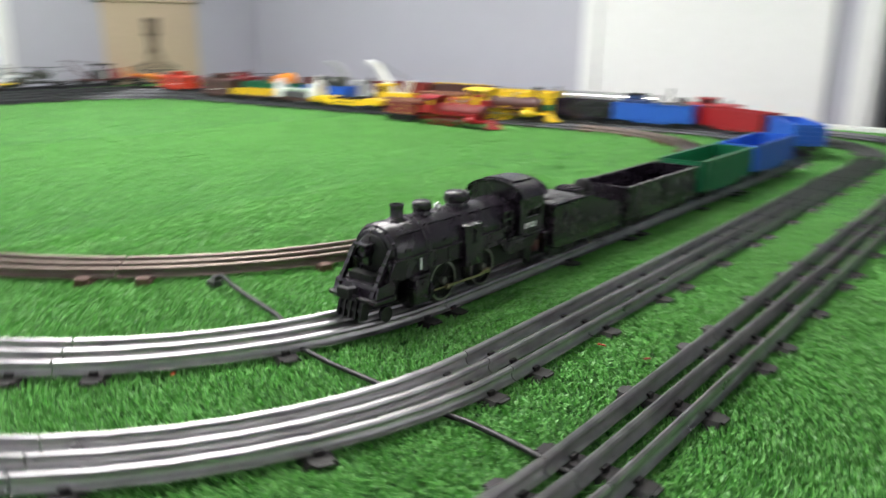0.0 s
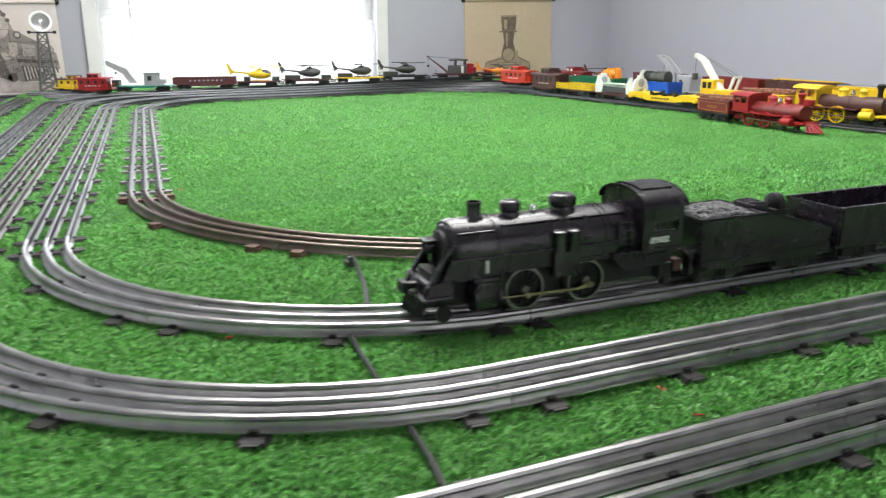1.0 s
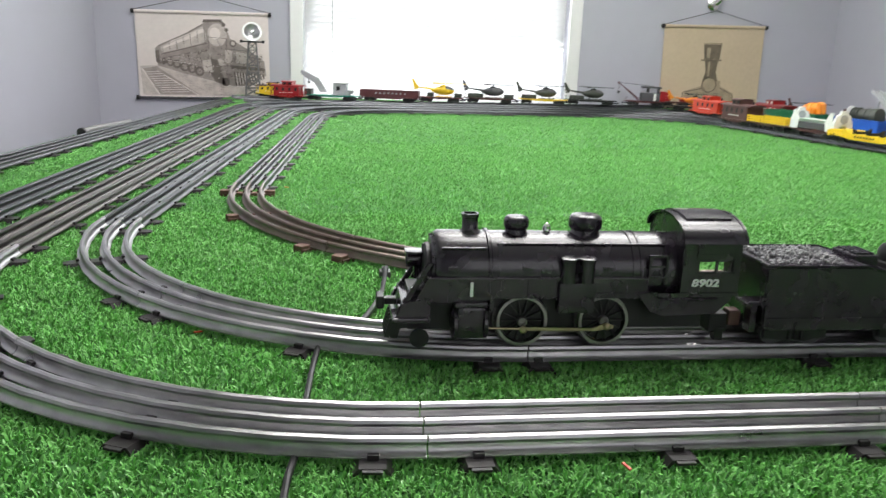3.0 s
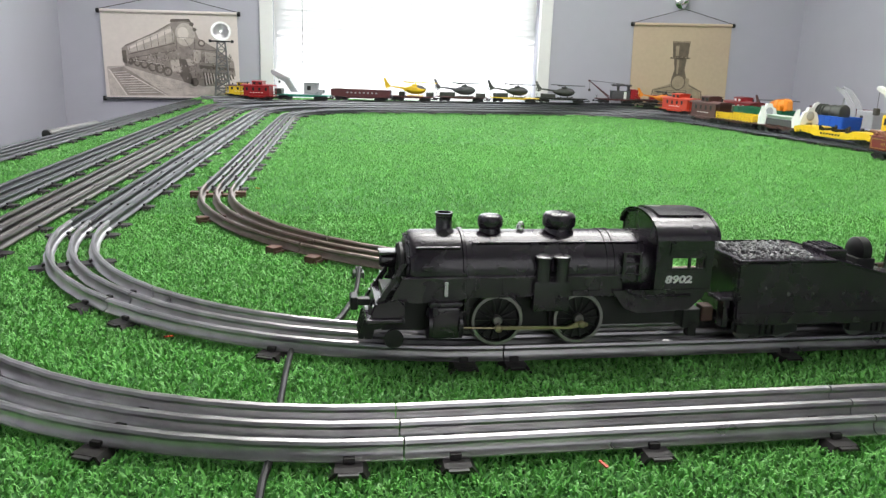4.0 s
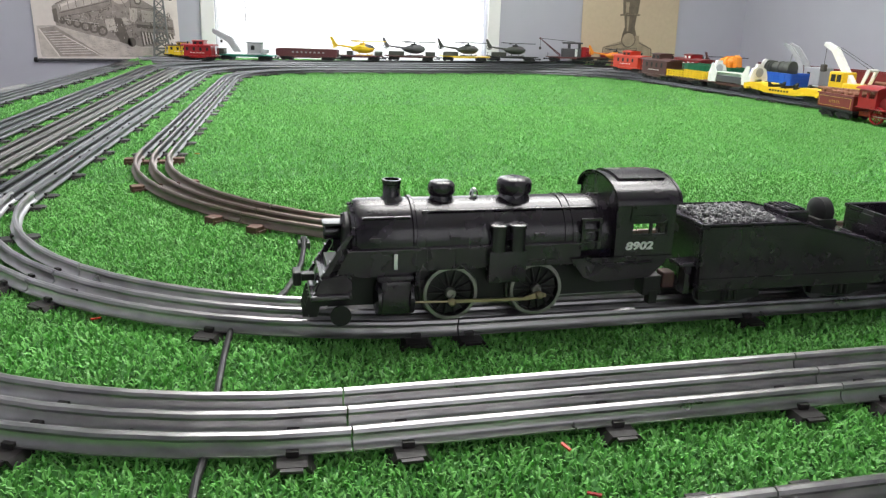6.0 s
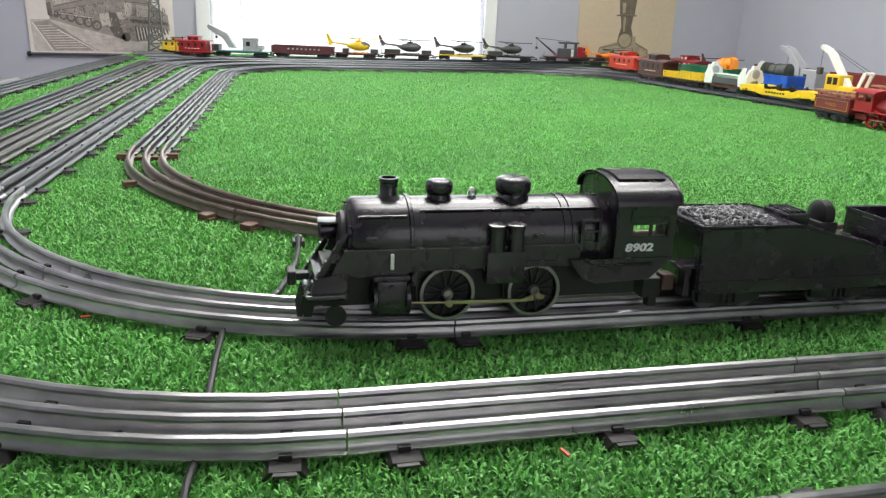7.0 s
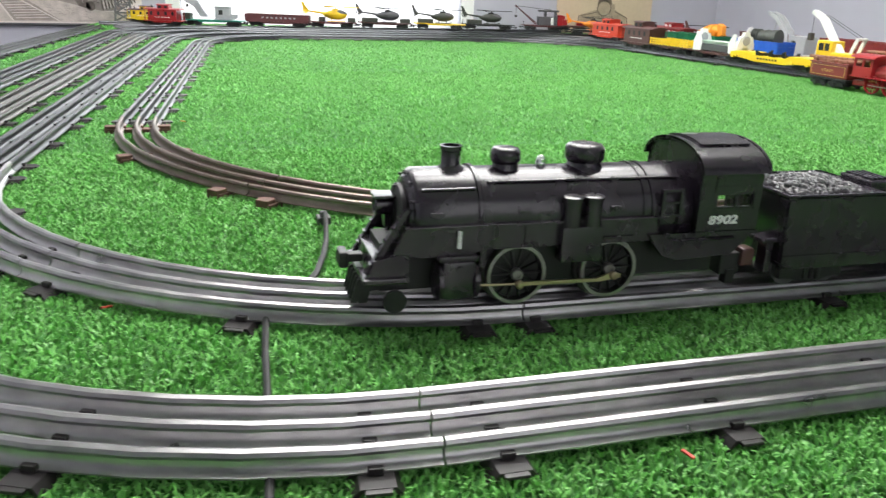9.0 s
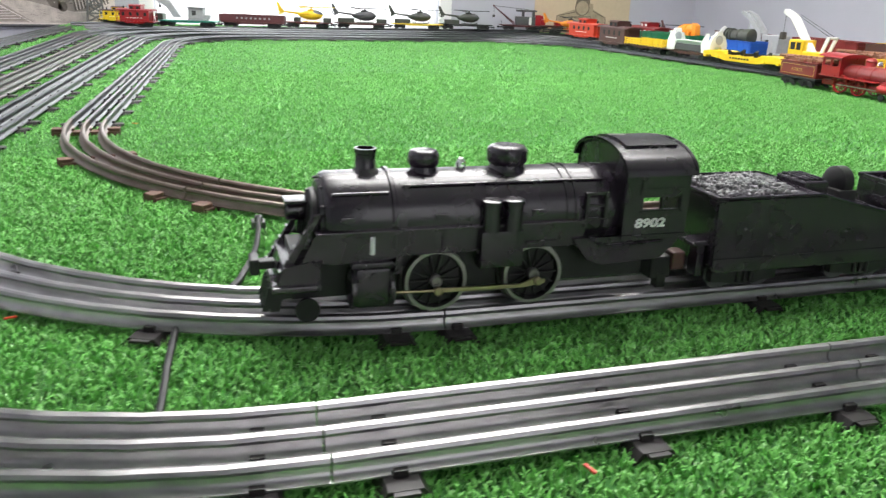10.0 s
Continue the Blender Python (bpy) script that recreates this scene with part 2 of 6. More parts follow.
def blades(name, x0, x1, y0, y1, count, height, width, seed, two):
    """A sheet of turf: short curled plastic blades."""
    g = np.random.default_rng(seed)
    x, y = g.uniform(x0, x1, count), g.uniform(y0, y1, count)
    keep = y > left_edge(x)
    x, y = x[keep], y[keep]
    count = len(x)
    a, lean = g.uniform(0, 2 * np.pi, count), g.uniform(0.3, 1.45, count)
    b = a + g.normal(0, 0.9, count)
    h, w = height * g.uniform(0.6, 1.25, count), width * g.uniform(0.7, 1.3, count)
    cx, cy = np.cos(a + 1.57) * w / 2, np.sin(a + 1.57) * w / 2
    base = np.stack([x, y, np.zeros(count)], 1)
    side = np.stack([cx, cy, np.zeros(count)], 1)
    mid = base + np.stack([np.cos(a) * np.sin(lean * 0.5) * h * 0.55, np.sin(a) * np.sin(lean * 0.5) * h * 0.55, np.cos(lean * 0.5) * h * 0.55], 1)
    tip = mid + np.stack([np.cos(b) * np.sin(lean) * h * 0.6, np.sin(b) * np.sin(lean) * h * 0.6, np.cos(lean) * h * 0.45], 1)
    if two:
        v = np.stack([base - side, base + side, mid + side, mid - side, tip + side * 0.5, tip - side * 0.5], 1).reshape(-1, 3)
        k = np.arange(count)[:, None] * 6
        faces = np.concatenate([k + np.array([[0, 1, 2, 3]]), k + np.array([[3, 2, 4, 5]])], 1).reshape(-1, 4)
    else:
        v = np.stack([base - side, base + side, tip + side * 0.5, tip - side * 0.5], 1).reshape(-1, 3)
        faces = np.arange(count)[:, None] * 4 + np.array([[0, 1, 2, 3]])
    me = bpy.data.meshes.new(name)
    me.vertices.add(len(v))
    me.vertices.foreach_set("co", v.astype(np.float32).ravel())
    me.loops.add(faces.size)
    me.loops.foreach_set("vertex_index", faces.astype(np.int32).ravel())
    me.polygons.add(len(faces))
    me.polygons.foreach_set("loop_start", np.arange(0, faces.size, 4, dtype=np.int32))
    me.update(calc_edges=True)
    me.materials.append(M["blade"])
    return tagged(new(name, me), "bright green artificial turf with short curled blades", "turf", kind="stuff")


bm = bmesh.new()
prism(bm, EDGE, "z", -0.003, 0.0)
tagged(part("turf_backing", bm, "turf_mat"), "dark green backing of the artificial turf", "turf", kind="structure")
blades("artificial_turf", -0.80, -0.03, 0.02, 1.0, 360000, 0.0034, 0.0011, 1, True)
blades("artificial_turf", -0.80, TX1, TY0, 0.02, 22000, 0.004, 0.0014, 2, False)
blades("artificial_turf", -0.03, TX1, 0.02, 1.0, 26000, 0.004, 0.0014, 3, False)
blades("artificial_turf", -0.80, TX1, 1.0, TY1, 110000, 0.004, 0.0015, 4, False)
blades("artificial_turf", -1.50, -0.80, TY0, TY1, 350000, 0.0033, 0.0009, 5, False)
blades("artificial_turf", TX0, -1.50, TY0, TY1, 210000, 0.0036, 0.0014, 6, False)

# ---------------- toy railway track ----------------
GAUGE = 0.0170         # from the middle rail to each outer rail
R = 0.3175
PROFILE = [(u, 0.0135 - (0.0135 - v) * 0.865) for u, v in [(-0.0042, 0.0031), (0.0042, 0.0031), (0.0042, 0.0038), (0.0026, 0.0043), (0.0016, 0.0053), (0.0011, 0.0068), (0.0008, 0.0088), (0.0018, 0.0096), (0.0022, 0.0111), (0.0016, 0.0128),
           (0.0, 0.0135), (-0.0016, 0.0128), (-0.0022, 0.0111), (-0.0018, 0.0096), (-0.0008, 0.0088), (-0.0011, 0.0068), (-0.0016, 0.0053), (-0.0026, 0.0043), (-0.0042, 0.0038)]]


def tie_mesh(mat):
    bm = bmesh.new()
    if mat == "rust_tie":
        box(bm, -0.0066, 0.0066, -0.0310, 0.0310, 0.0, 0.0044, 0.0008)
        box(bm, -0.0056, 0.0056, -0.0325, -0.0225, 0.0, 0.0074, 0.0008)
        box(bm, -0.0056, 0.0056, 0.0225, 0.0325, 0.0, 0.0074, 0.0008)
    else:
        prism(bm, [(-0.0096, 0.0), (-0.0060, 0.0044), (0.0060, 0.0044), (0.0096, 0.0), (0.0078, 0.0), (0.0046, 0.0033), (-0.0046, 0.0033), (-0.0078, 0.0)], "y", -0.0295, 0.0295)
        for k in (-1, 1):
            box(bm, -0.0044, 0.0044, min(k * 0.0295, k * 0.0318), max(k * 0.0295, k * 0.0318), 0.0030, 0.0042)
    for k in (-1, 0, 1):
        for q in (-1, 1):
            y = k * GAUGE + q * 0.0042
            box(bm, -0.0026, 0.0026, y - 0.0012, y + 0.0012, 0.0040, 0.0070, 0.0003)
    bmesh.ops.recalc_face_normals(bm, faces=bm.faces)
    me = bpy.data.meshes.new("tie")
    bm.to_mesh(me)
    bm.free()
    me.materials.append(M[mat])
    return me


TIES = {"tie": tie_mesh("tie"), "rust_tie": tie_mesh("rust_tie")}


def section(pts, rail_mat, tie_mat, label, group, ties=None):
    """One piece of three-rail track along a run of (place, heading), with its ties."""
    p0, h0 = pts[0]
    base = Matrix.Translation((p0[0], p0[1], 0)) @ Matrix.Rotation(h0, 4, "Z")
    inv = base.inverted()
    sec = thing("track_section", base, label, "toy track", group)
    local = []
    for p, h in pts:
        q = inv @ Vector((p[0], p[1], 0))
        local.append((q, h - h0))
    for k in (-1, 0, 1):
        bm = bmesh.new()
        sweep(bm, [(q + Vector((-math.sin(a), math.cos(a), 0)) * (k * GAUGE), (-math.sin(a), math.cos(a), 0)) for q, a in local], PROFILE)
        part("rail", bm, rail_mat, sec, smooth=True)
    run = [0.0]
    for (a, _), (b, _) in zip(local, local[1:]):
        run.append(run[-1] + (b - a).length)
    for s in ties or (0.022, run[-1] / 2, run[-1] - 0.022):
        k = max(i for i in range(len(run) - 1) if run[i] <= s)
        f = (s - run[k]) / (run[k + 1] - run[k])
        q = local[k][0].lerp(local[k + 1][0], f)
        ob = new("tie", TIES[tie_mat])
        ob.parent = sec
        ob.matrix_local = Matrix.Translation(q) @ Matrix.Rotation(local[k][1] * (1 - f) + local[k + 1][1] * f, 4, "Z")
    return sec


STEEL = "bright tinplate three-rail toy track section on black ties"
RUSTY = "rusty brown three-rail toy track section on the turf"


def straight(p0, p1, rail_mat, tie_mat, label, group, n=0, ties=None):
    p0, p1 = Vector(p0), Vector(p1)
    n = n or max(1, round((p1 - p0).length / 0.2225))
    h = math.atan2(p1.y - p0.y, p1.x - p0.x)
    gap = (p1 - p0).normalized() * 0.0003
    for k in range(n):
        section([(p0.lerp(p1, k / n) + gap, h), (p0.lerp(p1, (k + 1) / n) - gap, h)], rail_mat, tie_mat, label, group, ties)


def loop(corners, looks, group, radii=(R, R, R, R), near=()):
    """A closed run with rounded corners. looks: for each side, and the bend after it, the rail, tie and label. near: pieces and ties of the near side."""
    n = len(corners)
    c = [Vector(p) for p in corners]
    fil = []
    for k in range(n):
        d0, d1 = (c[k] - c[k - 1]).normalized(), (c[(k + 1) % n] - c[k]).normalized()
        turn = math.atan2(d0.x * d1.y - d0.y * d1.x, d0.dot(d1))
        t = radii[k] * math.tan(abs(turn) / 2)
        fil.append((c[k] - d0 * t, c[k] + d1 * t, math.atan2(d0.y, d0.x), turn))
    for k in range(n):
        straight(fil[k - 1][1], fil[k][0], *looks[k][:3], group, *(near if k == 1 else ()))
        R = radii[k]
        a, _, h, turn = fil[k]
        s = 1 if turn > 0 else -1
        o = a + Vector((-math.sin(h), math.cos(h))) * R * s
        for half in (0, 1):
            pts = []
            for j in range(9):
                ang = h + turn * (half + (0.002 + j / 8 * 0.996)) / 2
                pts.append((o + Vector((math.sin(ang), -math.cos(ang))) * R * s, ang))
            section(pts, *looks[k][3:], group)


S, B = ("rail", "tie", STEEL), ("rust_rail", "rust_tie", RUSTY)
# L repeats the rail metal in a shaded colour for sides off the near one
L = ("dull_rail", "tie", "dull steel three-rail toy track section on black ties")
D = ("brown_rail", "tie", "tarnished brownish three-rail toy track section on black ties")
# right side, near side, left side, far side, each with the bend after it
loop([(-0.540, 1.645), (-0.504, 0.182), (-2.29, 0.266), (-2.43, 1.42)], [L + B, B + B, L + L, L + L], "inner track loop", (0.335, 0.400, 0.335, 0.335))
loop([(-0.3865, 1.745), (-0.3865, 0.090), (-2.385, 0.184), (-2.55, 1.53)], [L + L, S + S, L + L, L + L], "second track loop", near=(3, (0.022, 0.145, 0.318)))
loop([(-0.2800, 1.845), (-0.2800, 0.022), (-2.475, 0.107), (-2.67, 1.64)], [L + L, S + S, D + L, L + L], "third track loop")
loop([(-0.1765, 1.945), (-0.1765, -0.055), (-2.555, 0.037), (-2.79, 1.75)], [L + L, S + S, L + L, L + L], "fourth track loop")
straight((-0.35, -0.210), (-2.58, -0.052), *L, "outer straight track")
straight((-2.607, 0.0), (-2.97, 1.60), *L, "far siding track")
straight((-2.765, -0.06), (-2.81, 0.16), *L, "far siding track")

# ---------------- colours of the toys ----------------
for key, col, rough in (("red", (0.30, 0.011, 0.016), 0.3), ("deepred", (0.18, 0.02, 0.02), 0.4), ("maroon", (0.10, 0.028, 0.03), 0.5), ("brown", (0.080, 0.032, 0.028), 0.45),
                        ("yellow", (0.78, 0.52, 0.02), 0.35), ("orange", (0.75, 0.25, 0.02), 0.4), ("redorange", (0.52, 0.045, 0.018), 0.4), ("blue", (0.025, 0.12, 0.52), 0.35),
                        ("navy", (0.012, 0.035, 0.13), 0.4), ("green", (0.01, 0.14, 0.06), 0.35), ("teal", (0.01, 0.20, 0.13), 0.4), ("grey", (0.34, 0.35, 0.36), 0.45), ("darkgrey", (0.07, 0.07, 0.075), 0.5),
                        ("towergrey", (0.15, 0.147, 0.145), 0.45), ("olive", (0.045, 0.05, 0.04), 0.45), ("toywhite", (0.75, 0.76, 0.73), 0.4), ("wood", (0.23, 0.10, 0.06), 0.6),
                        ("letter", (0.86, 0.86, 0.84), 0.6), ("silver", (0.6, 0.6, 0.6), 0.3),
                        ("tan", (0.45, 0.30, 0.15), 0.6), ("cord", (0.06, 0.055, 0.05), 0.8), ("goldline", (0.5, 0.35, 0.08), 0.5), ("palegreen", (0.55, 0.68, 0.58), 0.45)):
    M[key] = material(key, col, rough, vary=0.12, scale=45, metal=1.0 if key == "silver" else 0.0, bump=0.03, bump_scale=700)

glass = bpy.data.materials.new("window_glass")
glass.use_nodes = True
gp = glass.node_tree.nodes["Principled BSDF"]
gp.inputs["Transmission Weight"].default_value, gp.inputs["Roughness"].default_value, gp.inputs["IOR"].default_value = 1.0, 0.02, 1.05
M["glass"] = glass


def glow(name, color, power):
    m = bpy.data.materials.new(name)
    m.use_nodes = True
    p = m.node_tree.nodes["Principled BSDF"]
    p.inputs["Base Color"].default_value = (0, 0, 0, 1)
    p.inputs["Emission Color"].default_value, p.inputs["Emission Strength"].default_value = (*color, 1), power
    return m


M["daylight"] = glow("bright_overcast", (0.95, 0.98, 1.0), 4.5)
# weak glow behind the added near window
M["near_fill_glow"] = glow("near_fill_backing", (0.96, 0.97, 1.0), 0.9)
M["lit"] = glow("lit_diffuser", (1.0, 0.98, 0.95), 1.0)
slat = bpy.data.materials.new("blind_slat")
slat.use_nodes = True
nt = slat.node_tree
tr, mx = nt.nodes.new("ShaderNodeBsdfTranslucent"), nt.nodes.new("ShaderNodeMixShader")
tr.inputs[0].default_value = (0.9, 0.9, 0.9, 1)
nt.nodes["Principled BSDF"].inputs["Base Color"].default_value = (0.82, 0.82, 0.82, 1)
mx.inputs[0].default_value = 0.65
nt.links.new(nt.nodes["Principled BSDF"].outputs[0], mx.inputs[1])
nt.links.new(tr.outputs[0], mx.inputs[2])
nt.links.new(mx.outputs[0], nt.nodes["Material Output"].inputs[0])
M["slat"] = slat
for key, col in (("paper", (0.73, 0.66, 0.62)), ("oldpaper", (0.56, 0.45, 0.32)), ("ink", (0.16, 0.135, 0.12)), ("midink", (0.33, 0.285, 0.26)), ("paleink", (0.54, 0.48, 0.44)), ("sketch", (0.17, 0.135, 0.10)), ("palesketch", (0.36, 0.29, 0.205))):
    M[key] = material(key, col, 0.9, vary=0.06 if "paper" in key else 0.32, scale=230 if "paper" not in key else 30, bump=0.02, bump_scale=900)
M["bulb"] = glow("lit_bulb", (1.0, 0.97, 0.9), 60.0)
M["coal"] = material("coal", (0.15, 0.15, 0.155), 0.28, vary=0.35, scale=60, spec=0.6)

# ---------------- window, blind, doors, ceiling lights ----------------
win = thing("window_1", Matrix.Translation((WALL_FAR, 0, 0)), "wide white framed window with a lowered white blind, bright daylight behind", "window", kind="structure")
CW = 0.05
for name, y0, y1, z0, z1 in (("casing", WIN_Y0 - CW, WIN_Y0 - 0.001, WIN_Z0 - 0.04, WIN_Z1 + CW), ("casing", WIN_Y1 + 0.001, WIN_Y1 + CW, WIN_Z0 - 0.04, WIN_Z1 + CW), ("casing", WIN_Y0, WIN_Y1, WIN_Z1, WIN_Z1 + CW)):
    bm = bmesh.new()
    box(bm, 0.001, 0.018, y0, y1, z0, z1, 0.003)
    part(name, bm, "white", win)
bm = bmesh.new()
box(bm, -0.06, 0.05, WIN_Y0 - 0.001, WIN_Y1 + 0.001, WIN_Z0 - 0.04, WIN_Z0 - 0.015, 0.004)
part("window_sill", bm, "white", win)
bm = bmesh.new()
box(bm, -0.085, -0.06, WIN_Y0, WIN_Y0 + 0.035, WIN_Z0, WIN_Z1)
box(bm, -0.085, -0.06, WIN_Y1 - 0.035, WIN_Y1, WIN_Z0, WIN_Z1)
box(bm, -0.085, -0.06, WIN_Y0 + 0.035, WIN_Y1 - 0.035, 0.72, 0.76)
part("window_frame", bm, "white", win)
for z0, z1 in ((WIN_Z0, 0.72), (0.76, WIN_Z1)):
    bm = bmesh.new()
    box(bm, -0.074, -0.071, WIN_Y0 + 0.035, WIN_Y1 - 0.035, z0, z1)
    part("pane", bm, "glass", win).visible_shadow = False
bm = bmesh.new()
box(bm, -0.4, -0.39, WIN_Y0 - 1.5, WIN_Y1 + 1.5, WIN_Z0 - 1.5, WIN_Z1 + 1.5)
tagged(part("backdrop", bm, "daylight"), "plain bright overcast daylight outside the window", "backdrop", kind="structure").location = (WALL_FAR, 0, 0)
blind = thing("window_blind", Matrix.Translation((WALL_FAR - 0.03, 0, 0)), "white horizontal slat blind lowered over the window", "blind")
bm = bmesh.new()
box(bm, -0.0005, 0.0005, WIN_Y0 + 0.006, WIN_Y1 - 0.006, -0.0125, 0.0125, 0, Matrix.Rotation(radians(28), 4, "Y"))
first = part("slat", bm, "slat", blind)
first.location.z = WIN_Z0 + 0.02
z = WIN_Z0 + 0.041
while z < WIN_Z1 - 0.03:
    ob = new("slat", first.data)
    ob.parent, ob.location = blind, (0, 0, z)
    z += 0.021
for y in (0.30, 0.70, 1.09):
    bm = bmesh.new()
    cable(bm, [(0.014, y, WIN_Z0 + 0.01), (0.014, y, WIN_Z1)], 0.0012, 6)
    part("ladder_cord", bm, "white", blind)
bm = bmesh.new()
cable(bm, [(0.022, 0.285, 0.13), (0.022, 0.283, 0.7), (0.022, 0.285, WIN_Z1)], 0.0016, 6)
part("pull_cord", bm, "cord", blind)

door = thing("door_1", Matrix.Translation((0, WALL_RIGHT, FLOOR)), "closed white painted door with a white casing", "door", kind="structure")
bm = bmesh.new()
box(bm, DOOR_X0, DOOR_X1, -0.012, -0.001, 0.005, 2.02, 0.002)
for x0, x1 in ((DOOR_X0 + 0.09, DOOR_X0 + 0.28), (DOOR_X1 - 0.28, DOOR_X1 - 0.09)):
    for z0, z1 in ((0.15, 0.62), (1.35, 1.9)):
        box(bm, x0, x1, -0.015, -0.010, z0, z1, 0.002)
part("door_leaf", bm, "white", door)
for x0, x1, z0, z1 in ((DOOR_X0 - 0.06, DOOR_X0 - 0.001, 0, 2.03), (DOOR_X1 + 0.001, DOOR_X1 + 0.06, 0, 2.03), (DOOR_X0 - 0.06, DOOR_X1 + 0.06, 2.031, 2.09)):
    bm = bmesh.new()
    box(bm, x0, x1, -0.022, -0.001, z0, z1, 0.003)
    part("casing", bm, "white", door)
frame_2 = thing("door_2", Matrix.Translation((0, WALL_RIGHT, FLOOR)), "white cased open doorway to a dark hall", "doorway", kind="structure")
bm = bmesh.new()
box(bm, OPEN_X0 - 0.06, OPEN_X0, -0.02, T + 0.01, 0, 2.05, 0.003)
part("casing", bm, "white", frame_2)

# window added out of view, as a source for the near fill light
fill_win = thing("added_fill_window", Matrix.Translation((WALL_NEAR, 0, 0)), "added white framed window in the unseen near wall, for fill light", "window", kind="structure")
for y0, y1, z0, z1 in ((0.101, 0.13, 0.151, 1.249), (1.47, 1.499, 0.151, 1.249), (0.13, 1.47, 0.151, 0.18), (0.13, 1.47, 1.22, 1.249)):
    bm = bmesh.new()
    box(bm, -0.008, 0.06, y0, y1, z0, z1, 0.003)
    part("window_frame", bm, "white", fill_win)
bm = bmesh.new()
box(bm, 0.030, 0.034, 0.13, 1.47, 0.18, 1.22)
fill_pane = part("pane", bm, "glass", fill_win)
fill_pane.visible_shadow = False
bm = bmesh.new()
box(bm, 0.098, 0.10, 0.02, 1.58, 0.07, 1.33)
tagged(part("backdrop", bm, "near_fill_glow"), "added glowing sheet behind the fill window", "backdrop", kind="structure").location.x = WALL_NEAR + 0.1

# unseen fixtures assumed at the lamps, hung low to hold the added up-light
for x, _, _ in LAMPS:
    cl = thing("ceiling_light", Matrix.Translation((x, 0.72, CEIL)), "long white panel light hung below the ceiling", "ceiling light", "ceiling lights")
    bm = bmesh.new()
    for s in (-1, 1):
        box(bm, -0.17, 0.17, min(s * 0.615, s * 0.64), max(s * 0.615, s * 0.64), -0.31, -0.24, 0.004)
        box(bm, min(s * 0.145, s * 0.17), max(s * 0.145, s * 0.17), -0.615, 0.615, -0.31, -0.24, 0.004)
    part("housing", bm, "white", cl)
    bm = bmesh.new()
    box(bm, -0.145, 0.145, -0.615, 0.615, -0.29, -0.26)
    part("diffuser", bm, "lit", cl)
    for sx in (-1, 1):
        for sy in (-1, 1):
            bm = bmesh.new()
            rod(bm, (sx * 0.157, sy * 0.627, -0.242), (sx * 0.157, sy * 0.627, 0.0), 0.004, seg=6)
            part("hanger", bm, "silver", cl)

bm = bmesh.new()
box(bm, TX0, TX1, TY1 + 0.001, TY1 + 0.035, -0.06, 0.012, 0.003)
tagged(part("trim", bm, "white"), "white painted board along the table edge", "trim", kind="structure")


# ---------------- writing ----------------
def writing(text, size, m, mat, parent, shear=0.0, bold=0.0):
    cu = bpy.data.curves.new("lettering", "FONT")
    cu.body, cu.size, cu.align_x, cu.align_y, cu.shear, cu.offset, cu.extrude, cu.resolution_u = text, size, "CENTER", "CENTER", shear, bold, 0.00012, 3
    tmp = bpy.data.objects.new("lettering", cu)
    me = bpy.data.meshes.new_from_object(tmp)
    bpy.data.objects.remove(tmp)
    me.materials.append(M[mat])
    ob = new("lettering", me)
    ob.parent = parent
    ob.matrix_local = m
    return ob


SIDE = Matrix(((-1, 0, 0, 0), (0, 0, 1, 0), (0, 1, 0, 0), (0, 0, 0, 1)))      # reads on a vehicle's left side
RSIDE = Matrix(((1, 0, 0, 0), (0, 0, -1, 0), (0, 1, 0, 0), (0, 0, 0, 1)))     # reads on a vehicle's right side


# ---------------- rolling stock: x runs to the front, z = 0 on the rail tops ----------------
def wheel_mesh(name, r, mat, spokes=0, thick=0.0035, rim_only=False):
    bm = bmesh.new()
    m = Matrix.Rotation(radians(90), 4, "X")
    if spokes:
        lathe_ring = [(r * 0.86, -thick / 2), (r * 0.97, -thick / 2), (r, 0), (r * 0.97, thick / 2), (r * 0.86, thick / 2)]
        seg = 32
        rings = [[bm.verts.new(m @ Vector((a * math.cos(2 * math.pi * k / seg), a * math.sin(2 * math.pi * k / seg), h))) for k in range(seg)] for a, h in lathe_ring]
        for i in range(len(rings)):
            a, b = rings[i], rings[(i + 1) % len(rings)]
            for k in range(seg):
                bm.faces.new((a[k], a[(k + 1) % seg], b[(k + 1) % seg], b[k]))
        for k in range(0 if rim_only else spokes):
            t = 2 * math.pi * k / spokes
            rod(bm, (0, 0, 0), (math.cos(t) * r * 0.88, 0, math.sin(t) * r * 0.88), r * 0.055, r * 0.04, 6)
        if not rim_only:
            lathe(bm, [(r * 0.2, -thick * 0.55), (r * 0.2, thick * 0.6), (r * 0.12, thick * 0.75)], m, 14)
    else:
        lathe(bm, [(r * 1.12, -thick / 2), (r * 1.12, -thick * 0.2), (r, -thick * 0.15), (r * 0.98, thick / 2), (r * 0.8, thick * 0.5), (r * 0.72, thick * 0.25), (r * 0.3, thick * 0.25), (r * 0.25, thick * 0.6)], m, 20)
    bmesh.ops.recalc_face_normals(bm, faces=bm.faces)
    me = bpy.data.meshes.new(name)
    bm.to_mesh(me)
    bm.free()
    me.materials.append(M[mat])
    return me


CAR_WHEEL = wheel_mesh("wheel", 0.0070, "darkgrey")


def put(name, mesh, parent, m, label=""):
    ob = new(name, mesh)
    ob.parent = parent
    ob.matrix_local = m
    if label:
        ob["label"] = label
    return ob


